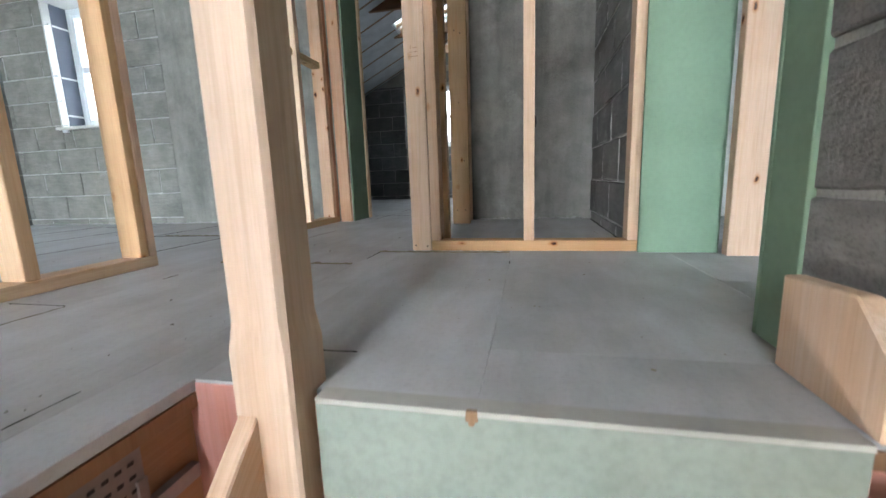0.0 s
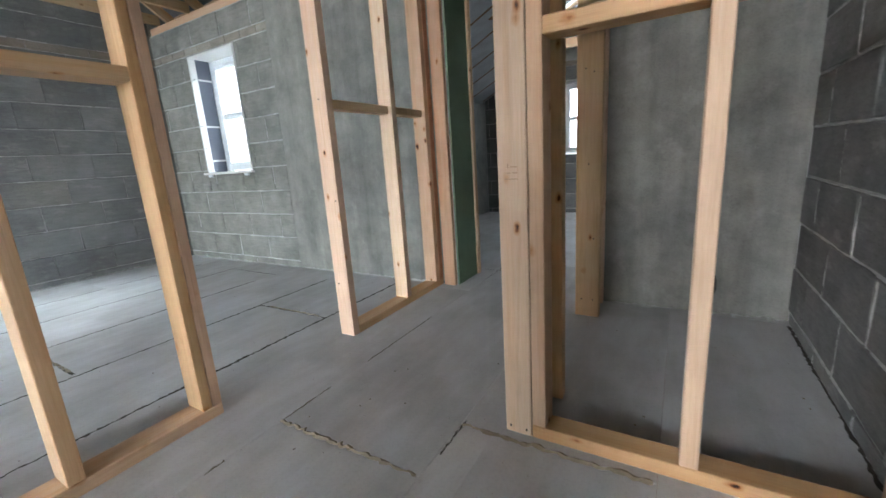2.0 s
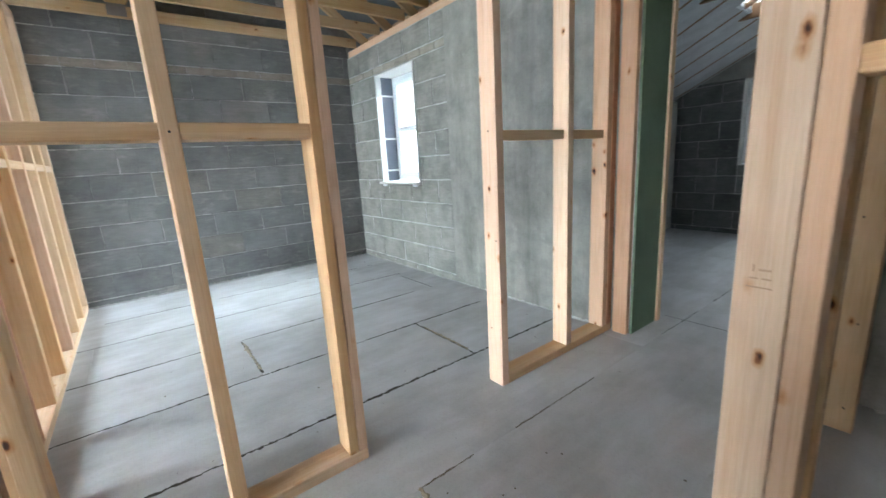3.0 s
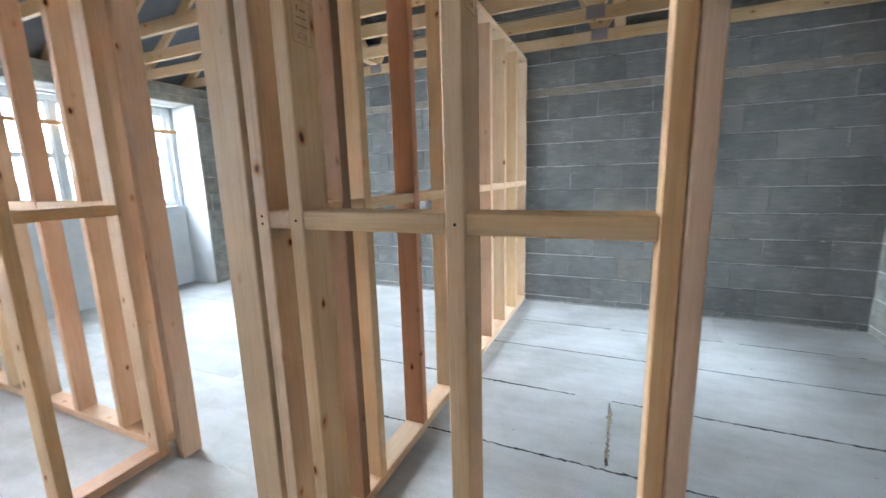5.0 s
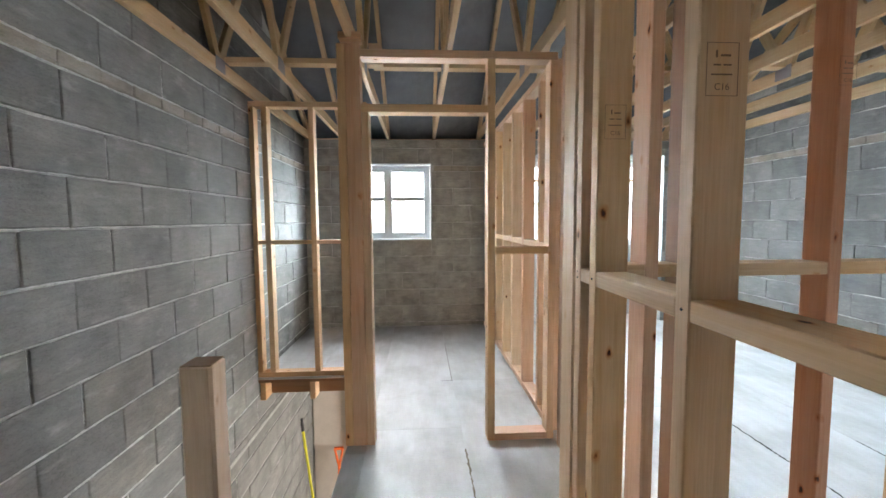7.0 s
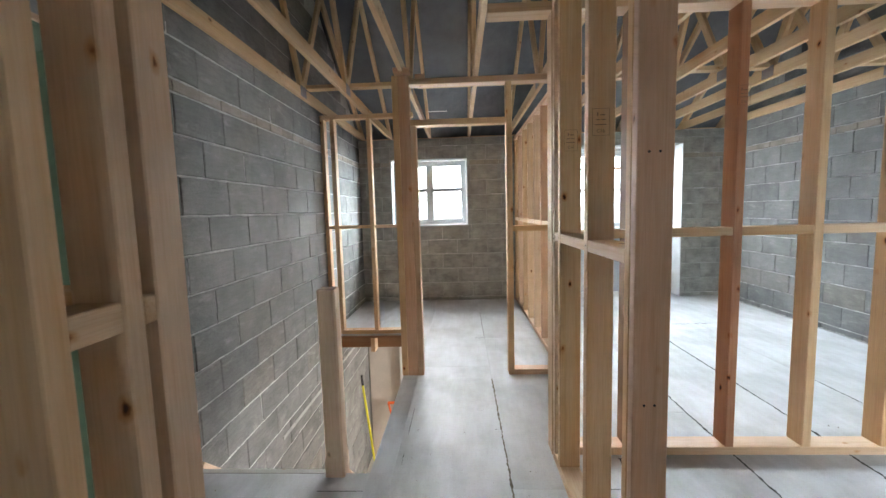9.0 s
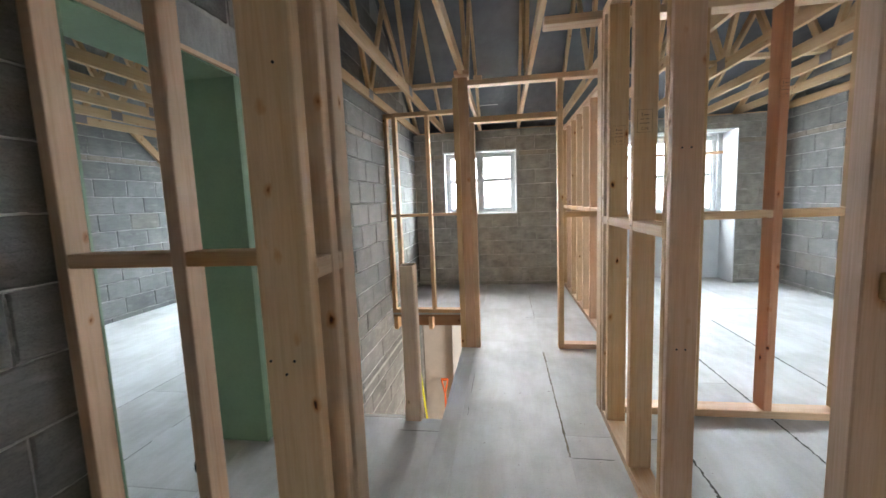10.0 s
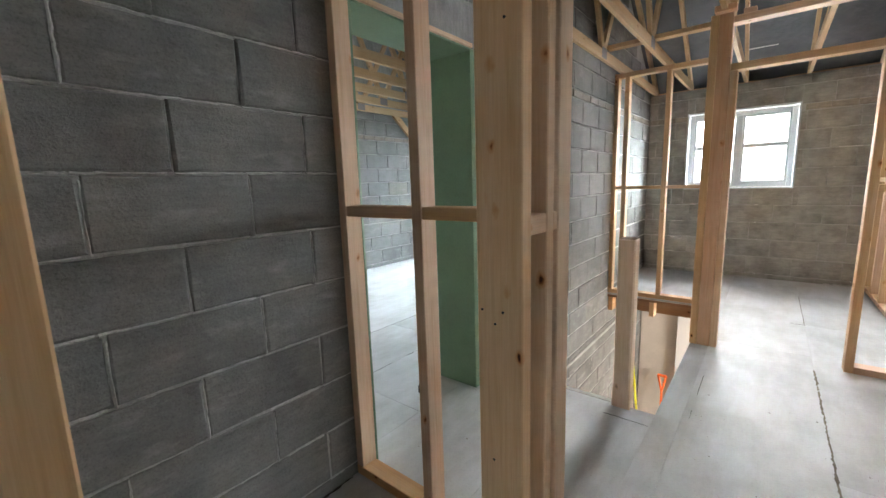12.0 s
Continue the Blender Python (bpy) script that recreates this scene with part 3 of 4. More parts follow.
# cupboard frame
cupboard = stud_wall("cupboard_frame", (-0.1, 1.83, 0), "bare pine stud frame of a cupboard")
CF, CB = 1.785, 1.868
stick("corner_post", cupboard, (-0.553, CF, 0), (-0.462, CB, TOP - S), PINE)
stick("stud", cupboard, (-0.460, CF, S), (-0.415, CB, TOP - S), PINE)
stick("stud", cupboard, (-0.041, CF, S), (0.006, CB, TOP - S), PINE)
stick("stud", cupboard, (0.386, CF, S), (0.431, CB, TOP - S), PINE)
stick("sole_plate", cupboard, (-0.460, CF, 0), (0.431, CB, S))
stick("top_plate", cupboard, (-0.553, CF, TOP - S), (0.431, CB, TOP))
for x0, x1 in ((-0.415, -0.041), (0.006, 0.386)):
    stick("noggin", cupboard, (x0, CF + 0.001, NOG0), (x1, CB - 0.003, NOG1))
stick("stud", cupboard, (-0.553, 1.898, S), (-0.462, 1.940, TOP - S), PINE)
stick("end_stud", cupboard, (-0.556, 2.036, 0), (-0.424, 2.082, TOP - S), PINE)
stick("sole_plate", cupboard, (-0.553, CB, 0), (-0.462, 2.036, S))
stick("top_plate", cupboard, (-0.553, CB, TOP - S), (-0.462, 3.17, TOP))
for y0, y1 in ((CB, 1.898), (1.940, 2.036)):
    stick("noggin", cupboard, (-0.551, y0, NOG0 - 0.01), (-0.475, y1, NOG1 - 0.005))

bm = bmesh.new()
bmesh.ops.create_uvsphere(bm, u_segments=12, v_segments=8, radius=1.0)
for v in bm.verts:
    k = 1 + 0.25 * noise.noise(v.co * 1.7)
    v.co = Vector((v.co.x * 0.011 * k, v.co.y * 0.016 * k, v.co.z * 0.026 * k))
part("knot", bm, BLACK, cupboard, "black loose knot standing out of the stud", Matrix.Translation((0.006, 1.852, 0.563)))

back_post = stud_wall("cupboard_jamb", (-0.5, 3.0, 0), "bare pine jamb studs against the block wall")
stick("stud", back_post, (-0.564, 2.897, 0), (-0.437, 2.943, TOP - S), PINE)
stick("stud", back_post, (-0.562, 3.122, 0), (-0.452, 3.168, TOP - S), PINE)
stick("noggin", back_post, (-0.556, 2.943, 1.205), (-0.466, 3.122, 1.251), PINE)
stick("sole_plate", back_post, (-0.562, 2.943, 0), (-0.466, 3.122, S), PINE)

# ---- plasterboard linings ----
def lining(name, lo, hi, label):
    ob = part(name, boxes((lo, hi), bevel=0.0015), GREEN)
    return tagged(ob, label, "wall lining", kind="structure")


lining("lining_board", (0.420, 1.745, 0.002), (EAST_T - 0.004, 1.758, 2.128), "green moisture-resistant plasterboard on a door reveal")
lining("lining_board", (0.424, 0.858, 0.002), (EAST_T + 0.01, 0.8695, 2.128), "green moisture-resistant plasterboard on a door reveal")
lining("lining_strip", (0.4245, 0.752, 0.002), (0.4395, 0.857, 2.128), "strip of green plasterboard on the block wall")
lining("lining_soffit", (0.42, 0.871, 2.118), (EAST_T, 1.744, 2.1295), "green plasterboard over a door opening")
lining("lining_board", (-1.4725, 3.172, 0.002), (-1.460, NORTH_T - 0.004, 2.128), "dark green plasterboard on a door reveal")
lining("lining_board", (-0.565, 3.172, 0.002), (-0.5525, NORTH_T - 0.004, 2.128), "dark green plasterboard on a door reveal")
for lo, hi, lab in (((-1.56, NORTH_T + 0.002, 0), (-1.448, NORTH_T + 0.05, TOP), "pine stud beside the opening"), ((0.724, 1.690, 0), (0.835, 1.737, TOP), "pinkish pine stud beyond the opening"),
                    ((-1.572, 3.182 - 0.04, 0), (-1.480, 3.176, TOP - S), "pine stud against the block wall")):
    tagged(stick("jamb_stud", None, lo, hi, PINK if lo[0] > 0 else PINE), lab, "stud", "stud walls")

# concrete lintel over the east opening
tagged(part("lintel", boxes(((EAST - 0.012, 0.62, 2.135), (EAST - 0.001, 1.98, 2.36)), bevel=0.003), LINTEL), "pale concrete lintel over the door opening", "lintel", kind="structure")
tagged(stick("lintel_batten", None, (EAST - 0.03, 0.86, 2.131), (EAST - 0.013, 1.76, 2.155), PINE), "pine batten under the lintel", "batten")

# ---- newel, stairs, stairwell ----
newel = thing("newel_post", (-0.391, 0.517, 0), "square pine newel post at the head of the stairs", "newel post")
bm = bmesh.new()
rings = []
for z, h in ((-0.55, 0.0515), (0.085, 0.0515), (0.13, 0.0470), (1.009, 0.0470), (1.014, 0.043)):
    c = 0.006 if z < 0.1 else 0.009
    ring = [(h - c, -h), (h, -h + c), (h, h - c), (h - c, h), (-h + c, h), (-h, h - c), (-h, -h + c), (-h + c, -h)]
    rings.append([bm.verts.new((x, y, z)) for x, y in ring])
for a, b in zip(rings, rings[1:]):
    for k in range(8):
        bm.faces.new((a[k], a[(k + 1) % 8], b[(k + 1) % 8], b[k]))
bm.faces.new(rings[-1]), bm.faces.new(rings[0][::-1])
part("post", bm, CREAM, newel, "", Matrix.Translation((-0.404, 0.5155, 0)))
part("end_grain", boxes(((-0.043, -0.043, 1.0142), (0.043, 0.043, 1.0165)), bevel=0.001), JOIST, newel, "darker sawn end grain on top", Matrix.Translation((-0.404, 0.5155, 0)))

stairs = thing("staircase", (0.05, -0.8, LOW), "plain timber staircase between two strings", "staircase")
RISE, GO = 0.20, 0.21
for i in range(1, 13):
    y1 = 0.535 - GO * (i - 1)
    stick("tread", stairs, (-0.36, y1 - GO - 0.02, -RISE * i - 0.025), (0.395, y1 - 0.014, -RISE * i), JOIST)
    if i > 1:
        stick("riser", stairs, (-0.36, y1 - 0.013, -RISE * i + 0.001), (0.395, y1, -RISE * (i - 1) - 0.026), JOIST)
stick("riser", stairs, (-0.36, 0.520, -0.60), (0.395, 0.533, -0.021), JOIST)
for x, y0 in ((-0.432, 0.466), (0.414, 0.42)):
    beam("string", stairs, (x, y0 + 0.10, -0.185 + 0.10 * RISE / GO), (x, -2.05, -0.185 - (y0 + 2.05) * RISE / GO), 0.034, 0.25, PINE)
bm = bmesh.new()
ring = [(0.715, 0.003), (0.715, 0.158), (0.565, 0.166), (0.50, 0.10), (0.50, 0.003)]
va, vb = [bm.verts.new((0.385, y, z)) for y, z in ring], [bm.verts.new((0.416, y, z)) for y, z in ring]
bm.faces.new(va), bm.faces.new(vb[::-1])
for i in range(5):
    j = (i + 1) % 5
    bm.faces.new((va[j], va[i], vb[i], vb[j]))
bmesh.ops.recalc_face_normals(bm, faces=bm.faces[:])
bmesh.ops.bevel(bm, geom=bm.edges[:], offset=0.003, segments=1, affect="EDGES")
part("string_end", bm, CREAM, stairs, "shaped pine end of the wall string")
part("riser_board", boxes(((-0.34, 0.500, -0.42), (0.382, 0.5125, -0.006)), bevel=0.002), DUSTY, stairs, "pale green plasterboard facing the top riser")
part("edge_strip", boxes(((-0.34, 0.499, -0.006), (0.382, 0.535, 0.003)), bevel=0.001), PLASTER_EDGE, stairs, "pale board edge at the head of the stairs")

part("chip", boxes(((-0.105, 0.4975, -0.014), (-0.087, 0.506, 0.0036)), ((-0.101, 0.4972, -0.020), (-0.092, 0.504, -0.012)), bevel=0.002), JOIST, stairs, "brown chip broken out of the board edge")
joists = thing("floor_joists", (-0.3, -0.7, -0.2), "timber joists trimming the stairwell", "floor joists", kind="structure")
stick("trimmer", joists, (-0.66, 0.535, -0.27), (0.43, 0.58, -0.052), STAINED)
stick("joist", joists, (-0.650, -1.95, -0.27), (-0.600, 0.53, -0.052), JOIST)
stick("joist_end", joists, (-0.70, 0.536, -0.27), (-0.44, 0.5325 - 0.004, -0.004), STAINED, "pink-primed joist end")
for x in (0.40, -0.05, -0.46):
    stick("joist", joists, (x - 0.025, SOUTH, -0.22), (x + 0.025, -1.97, -0.052), PINE)
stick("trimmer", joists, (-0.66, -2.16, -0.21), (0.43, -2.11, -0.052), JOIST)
hanger = part("joist_hanger", boxes(((-0.591, 0.30, -0.125), (-0.588, 0.42, -0.030)), ((-0.591, 0.42, -0.165), (-0.575, 0.505, -0.140)), ((-0.591, 0.405, -0.165), (-0.583, 0.42, -0.10))), STEEL, joists, "galvanised joist hanger with punched holes")
for i in range(4):
    for j in range(6):
        y, z = 0.310 + j * 0.0185, -0.112 + i * 0.022
        part("hole", boxes(((-0.5878, y - 0.005, z - 0.003), (-0.5872, y + 0.005, z + 0.003))), BLACK, hanger)

# storey below
tagged(part("floor_lower", boxes(((-3.0, SOUTH, LOW - 0.1), (EAST, NORTH, LOW))), PLASTER), "pale screed floor of the storey below", "floor", kind="structure")
# assumed wall out of view; its opening only lets the added lamp shine in
lower_west = wall("wall_lower_west", 1, SOUTH, NORTH, -3.1, -3.0, LOW, -0.06, [(-2.9, -1.9, -1.5, -0.7)], "unseen plastered wall of the storey below, opened for an added lamp")
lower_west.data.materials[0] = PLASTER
tagged(part("wall_lower_south", boxes(((-2.98, SOUTH + 0.002, LOW), (EAST - 0.03, SOUTH + 0.015, -0.62))), PLASTER), "pinkish plastered wall of the storey below", "wall", kind="structure")
tagged(part("wall_lower_pier", boxes(((-0.34, SOUTH + 0.016, LOW), (-0.09, SOUTH + 0.10, -0.25)), bevel=0.004), WHITE), "white painted pier in the storey below", "wall", kind="structure")
ledger = part("mortar_ledge", boxes(((EAST - 0.016, SOUTH + 0.02, -0.49), (EAST - 0.009, -0.6, -0.455)), bevel=0.002), MORTAR)
tagged(ledger, "pale mortar ledge along the stairwell wall", "mortar ledge", kind="structure")

pole = thing("broom_handle", (0.3, -3.3, LOW), "yellow pole with a black grip leaning in the corner", "pole")


def rod(name, parent, p0, p1, r, mat, label="", seg=12):
    p0, p1 = Vector(p0), Vector(p1)
    bm = bmesh.new()
    bmesh.ops.create_cone(bm, cap_ends=True, segments=seg, radius1=r, radius2=r, depth=(p1 - p0).length)
    ob = part(name, bm, mat, parent, label, Matrix.Translation((p0 + p1) / 2) @ (p1 - p0).to_track_quat("Z", "Y").to_matrix().to_4x4())
    return ob


PA, PB = Vector((0.30, -3.30, LOW)), Vector((0.425, -3.16, -1.0))
rod("pole", pole, PA, PA.lerp(PB, 0.91), 0.016, YELLOW)
rod("grip", pole, PA.lerp(PB, 0.90), PB, 0.018, BLACK, "black rubber grip")

spade = thing("spade", (0.02, -3.45, LOW), "spade with an orange handle leaning on the wall", "spade")
rod("shaft", spade, (0.03, -3.40, LOW + 0.3), (0.06, -3.54, -1.86), 0.017, ORANGE)
rod("grip", spade, (0.0, -3.55, -1.62), (0.12, -3.55, -1.62), 0.022, ORANGE)
for dx in (-0.055, 0.055):
    rod("yoke", spade, (0.06, -3.54, -1.87), (0.06 + dx, -3.55, -1.62), 0.016, ORANGE)
part("blade", boxes(((-0.06, -3.42, LOW), (0.12, -3.41, LOW + 0.32)), bevel=0.002), STEEL, spade, "worn steel blade")


# ---- windows ----
def window(name, x0, x1, z0, z1, y, depth, cols, rows, label, split=0.5):
    """A white window in a wall along x; split: how high the glazing bar sits."""
    w = thing(name, ((x0 + x1) / 2, y, z0), label, "window", kind="structure")
    f = 0.055
    ya, yb = y, y + depth
    part("window_frame", boxes(((x0, ya, z0), (x0 + f, yb, z1)), ((x1 - f, ya, z0), (x1, yb, z1)), ((x0 + f, ya, z0), (x1 - f, yb, z0 + f)), ((x0 + f, ya, z1 - f), (x1 - f, yb, z1)), bevel=0.004), UPVC, w)
    cw, rh = (x1 - x0 - 2 * f) / cols, (z1 - z0 - 2 * f) / rows
    for i in range(1, cols):
        xm = x0 + f + i * cw
        part("mullion", boxes(((xm - 0.028, ya + 0.002, z0 + f), (xm + 0.028, yb - 0.002, z1 - f)), bevel=0.004), UPVC, w)
    for i in range(cols):
        xa = x0 + f + i * cw + (0.028 if i else 0)
        xb = x0 + f + (i + 1) * cw - (0.028 if i < cols - 1 else 0)
        s = 0.028
        part("sash", boxes(((xa, ya + 0.006, z0 + f), (xa + s, yb - 0.012, z1 - f)), ((xb - s, ya + 0.006, z0 + f), (xb, yb - 0.012, z1 - f)),
                           ((xa + s, ya + 0.006, z0 + f), (xb - s, yb - 0.012, z0 + f + s)), ((xa + s, ya + 0.006, z1 - f - s), (xb - s, yb - 0.012, z1 - f)), bevel=0.003), UPVC, w)
        for j in range(1, rows):
            zm = z0 + f + j * rh * 2 * split
            part("glazing_bar", boxes(((xa + s, ya + 0.012, zm - 0.028), (xb - s, yb - 0.018, zm + 0.028)), bevel=0.003), UPVC, w)
        pane = part("pane", boxes(((xa + s - 0.004, (ya + yb) / 2 - 0.003, z0 + f + s - 0.004), (xb - s + 0.004, (ya + yb) / 2 + 0.003, z1 - f - s + 0.004))), GLASS, w)
        pane.visible_shadow = False
    return w


window_1 = window("window_1", S_WIN[0] + 0.02, S_WIN[2] - 0.02, S_WIN[1] + 0.02, S_WIN[3] - 0.02, SOUTH - 0.17, 0.07, 2, 2, "white casement window with two lights and glazing bars", 0.55)
window("window_2", -4.355, -2.575, 1.055, 2.275, -4.20, 0.07, 3, 2, "wide white window in a recess with three lights")
window_3 = window("window_3", NW_WIN[0] + 0.01, NW_WIN[2] - 0.01, NW_WIN[1] + 0.03, NW_WIN[3] - 0.01, NORTH + 0.20, 0.07, 1, 2, "small white casement window deep in the block wall")
part("window_sill", boxes(((NW_WIN[0] - 0.03, NORTH - 0.045, NW_WIN[1] - 0.005), (NW_WIN[2] + 0.03, NORTH + 0.20, NW_WIN[1] + 0.02)), bevel=0.004), WHITE, window_3, "white board sill")
for x in (NW_WIN[0] + 0.06, NW_WIN[2] - 0.08):
    part("sill_packer", boxes(((x - 0.03, NORTH - 0.03, NW_WIN[1] - 0.03), (x + 0.03, NORTH - 0.012, NW_WIN[1] - 0.006))), UPVC, window_3)
for x0, x1 in ((NW_WIN[0], NW_WIN[0] + 0.02), (NW_WIN[2] - 0.02, NW_WIN[2])):
    part("reveal_board", boxes(((x0, NORTH + 0.055, NW_WIN[1] + 0.021), (x1, NORTH + 0.199, NW_WIN[3] - 0.01))), DARKBOARD, window_3, "dark blue-grey insulation on the reveal")
    part("edge_board", boxes(((x0, NORTH - 0.012, NW_WIN[1] + 0.021), (x1, NORTH + 0.054, NW_WIN[3] - 0.01)), bevel=0.002), WHITE, window_3)
    for z in (1.05, 1.40, 1.86):
        part("tape", boxes(((x0 - 0.001, NORTH + 0.056, z), (x1 + 0.001, NORTH + 0.198, z + 0.018))), WHITE, window_3)
part("head_board", boxes(((NW_WIN[0], NORTH - 0.012, NW_WIN[3] - 0.0095), (NW_WIN[2], NORTH + 0.199, NW_WIN[3] + 0.003))), WHITE, window_3)
for x0, x1 in ((S_WIN[0], S_WIN[0] + 0.018), (S_WIN[2] - 0.018, S_WIN[2])):
    part("reveal_board", boxes(((x0, SOUTH - 0.10, S_WIN[1]), (x1, SOUTH + 0.008, S_WIN[3])), bevel=0.002), FOIL, window_1, "pale insulation on the reveal")
part("head_board", boxes(((S_WIN[0] + 0.018, SOUTH - 0.10, S_WIN[3] - 0.018), (S_WIN[2] - 0.018, SOUTH + 0.008, S_WIN[3])), bevel=0.002), FOIL, window_1)
part("window_sill", boxes(((S_WIN[0] + 0.018, SOUTH - 0.10, S_WIN[1]), (S_WIN[2] - 0.018, SOUTH + 0.012, S_WIN[1] + 0.018)), bevel=0.002), FOIL, window_1)
tagged(stick("head_batten", None, (-4.415, -4.095, 1.975), (-2.465, -4.05, 2.015), PINE), "yellow pine batten across the window recess", "batten")

# ---- north room ----
def north_roof(x):
    return 1.70 + 0.49 * (x + 2.83) if x < -0.3 else 1.70 + 0.49 * 2.53 - 0.49 * (x + 0.3)


N_WIN = (-2.1, 0.87, -1.1, 1.88)
wall_far = wall("wall_far_north", 0, -3.15, 2.3, 6.9, 7.2, -0.2, 1.9, [N_WIN], "dark block gable wall of the north room")
wall_far_top = wall("wall_far_gable", 0, -2.6, 2.0, 6.9, 7.2, 1.9, 3.2, (), "dark block gable of the north room")
wall_nw = wall("wall_north_room_west", 1, NORTH_T, 7.2, -3.15, -2.85, -0.2, 1.72, (), "dark block wall of the north room")
wall_ne = wall("wall_north_room_east", 1, NORTH_T, 7.2, 2.0, 2.3, -0.2, 2.2, (), "block wall of the north room")
window_4 = window("window_4", N_WIN[0] + 0.01, N_WIN[2] - 0.01, N_WIN[1] + 0.01, N_WIN[3] - 0.01, 7.0, 0.07, 2, 2, "white casement window in the far gable")
bm = bmesh.new()
SKY = (5.35, 6.55)
for x0, x1, y0, y1 in ((-3.2, -0.3, NORTH_T, SKY[0]), (-3.2, -0.3, SKY[1], 7.25), (-3.2, -1.75, *SKY), (-1.05, -0.3, *SKY), (-0.3, 2.35, NORTH_T, 7.25)):
    v = [bm.verts.new((x, y, north_roof(x) + 0.12)) for x, y in ((x0, y0), (x0, y1), (x1, y1), (x1, y0))]
    bm.faces.new(v)
north_ceiling = part("ceiling_north_room", bm, MEMBRANE)
mod = north_ceiling.modifiers.new("thick", "SOLIDIFY")
mod.thickness, mod.offset = 0.04, 1.0
tagged(north_ceiling, "white printed membrane between the rafters", "roof", kind="structure")
rooflight = thing("window_5", (-1.4, 5.95, 2.5), "roof window in the sloping ceiling", "window", kind="structure")
for y in (*SKY, 5.75, 6.15):
    beam("glazing_bar", rooflight, (-1.78, y, north_roof(-1.78) + 0.11), (-1.02, y, north_roof(-1.02) + 0.11), 0.03, 0.05, UPVC, side=(0, 1, 0))
for x in (-1.77, -1.03):
    stick("window_frame", rooflight, (x - 0.03, SKY[0], north_roof(x) + 0.08), (x + 0.03, SKY[1], north_roof(x) + 0.14), UPVC)
for i in range(8):
    y = 3.75 + i * 0.44
    r = thing("north_rafter", (-1.6, y, 2.2), "dark pine rafter under the membrane", "rafter", "north room rafters")
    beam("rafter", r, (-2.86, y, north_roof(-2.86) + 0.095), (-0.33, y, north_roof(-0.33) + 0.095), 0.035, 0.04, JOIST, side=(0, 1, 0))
    for k in range(4):
        x = -2.55 + k * 0.45
        bmk = boxes(((-0.09, -0.05, 0), (0.09, -0.035, 0.001)), ((-0.07, -0.015, 0), (0.09, 0.0, 0.001)), ((-0.09, 0.02, 0), (0.05, 0.05, 0.001)))
        pr = part("print", bmk, INK, north_ceiling, "", Matrix.Translation((x, y + 0.22, north_roof(x) + 0.1165)) @ pose(0, 0, 0, 0, -math.degrees(math.atan(0.49)), 0))
for y in (3.9, 4.8, 5.7, 6.6):
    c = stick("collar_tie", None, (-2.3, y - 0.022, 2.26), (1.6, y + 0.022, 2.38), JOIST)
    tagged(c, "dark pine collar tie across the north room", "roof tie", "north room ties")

# ---- east room ----
wall_e_far = wall("wall_east_far", 1, SOUTH - 0.3, NORTH_T, 4.1, 4.4, LOW, 2.60, (), "pale-lit block gable wall of the east room", True)
wall_e_south = wall("wall_east_south", 0, EAST_T, 4.1, SOUTH - 0.3, SOUTH, LOW, 2.60, [(2.0, 0.9, 3.4, 2.2)], "block wall of the east room with a window")
wall_e_north = wall("wall_east_north", 0, EAST_T, 4.1, NORTH, NORTH_T, LOW, 2.60, (), "block wall of the east room")
window("window_6", 2.01, 3.39, 0.91, 2.19, SOUTH - 0.17, 0.07, 2, 2, "white casement window of the east room")
brace = beam("brace", None, (4.03, -2.05, TIE + 0.05), (4.03, -2.75, 1.95), 0.045, 0.10, PINE)
tagged(brace, "pale pine brace under the roof slope", "brace")

# ---- daylight through the windows ----
daylight("daylight_south", (-0.63, SOUTH - 0.38, 1.70), (0, 1, 0), 1.10, 1.0, 5.0, (0.90, 0.96, 1.0), 0.48)
daylight("daylight_bay", (-3.46, -4.34, 1.62), (0, 1, 0), 1.78, 1.15, 5.3, DAY, 0.6)
daylight("daylight_northwest", (-4.04, NORTH_T + 0.08, 1.50), (0, -1, 0), 0.70, 1.10, 3.0)
daylight("daylight_north", (-1.60, 7.28, 1.38), (0, -1, 0), 0.95, 0.98, 0.3)
daylight("daylight_roof", (-1.70, 5.95, north_roof(-1.4) + 0.30), (1, 0, 0), 0.75, 0.9, 1.3, DAY, 3.0)
daylight("daylight_east_south", (2.7, SOUTH - 0.38, 1.55), (0, 1, 0), 1.35, 1.25, 5.4)
# added fill lamp in the assumed opening, brightens the stairwell from below
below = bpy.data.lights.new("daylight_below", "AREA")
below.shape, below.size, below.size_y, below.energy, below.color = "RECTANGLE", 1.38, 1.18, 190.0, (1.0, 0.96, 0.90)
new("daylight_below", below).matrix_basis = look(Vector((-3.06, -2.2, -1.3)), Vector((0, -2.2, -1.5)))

# ---- blocks, nearest walls first ----
LINTEL_AT = (0.62, 2.135, 1.98, 2.36)
lay(wall_east, "W", EAST, SOUTH, 0.86, -0.85, 4.6, [E_DOOR, LINTEL_AT], -0.075, roof_z, EBLOCK, 0.0022, 0.0066)
lay(wall_east, "W", EAST, SOUTH, 0.5, LOW, -0.85, (), -0.075, None, EBLOCK, 0.0035, 0.0072)
lay(wall_east, "W", EAST, 0.86, NORTH, -0.05, 4.6, [E_DOOR, LINTEL_AT], 2.47, roof_z, EBLOCK, 0.0030, 0.0048)
lay(wall_south, "N", SOUTH, WEST, EAST, -1.6, 2.493, [S_WIN, BAY], 0.1, None, SMOOTH, 0.0028, 0.0042)
lay(wall_west, "E", WEST, SOUTH, NORTH, -0.1, 3.2, (), 0.12, roof_z, None, 0.0018, 0.0038)
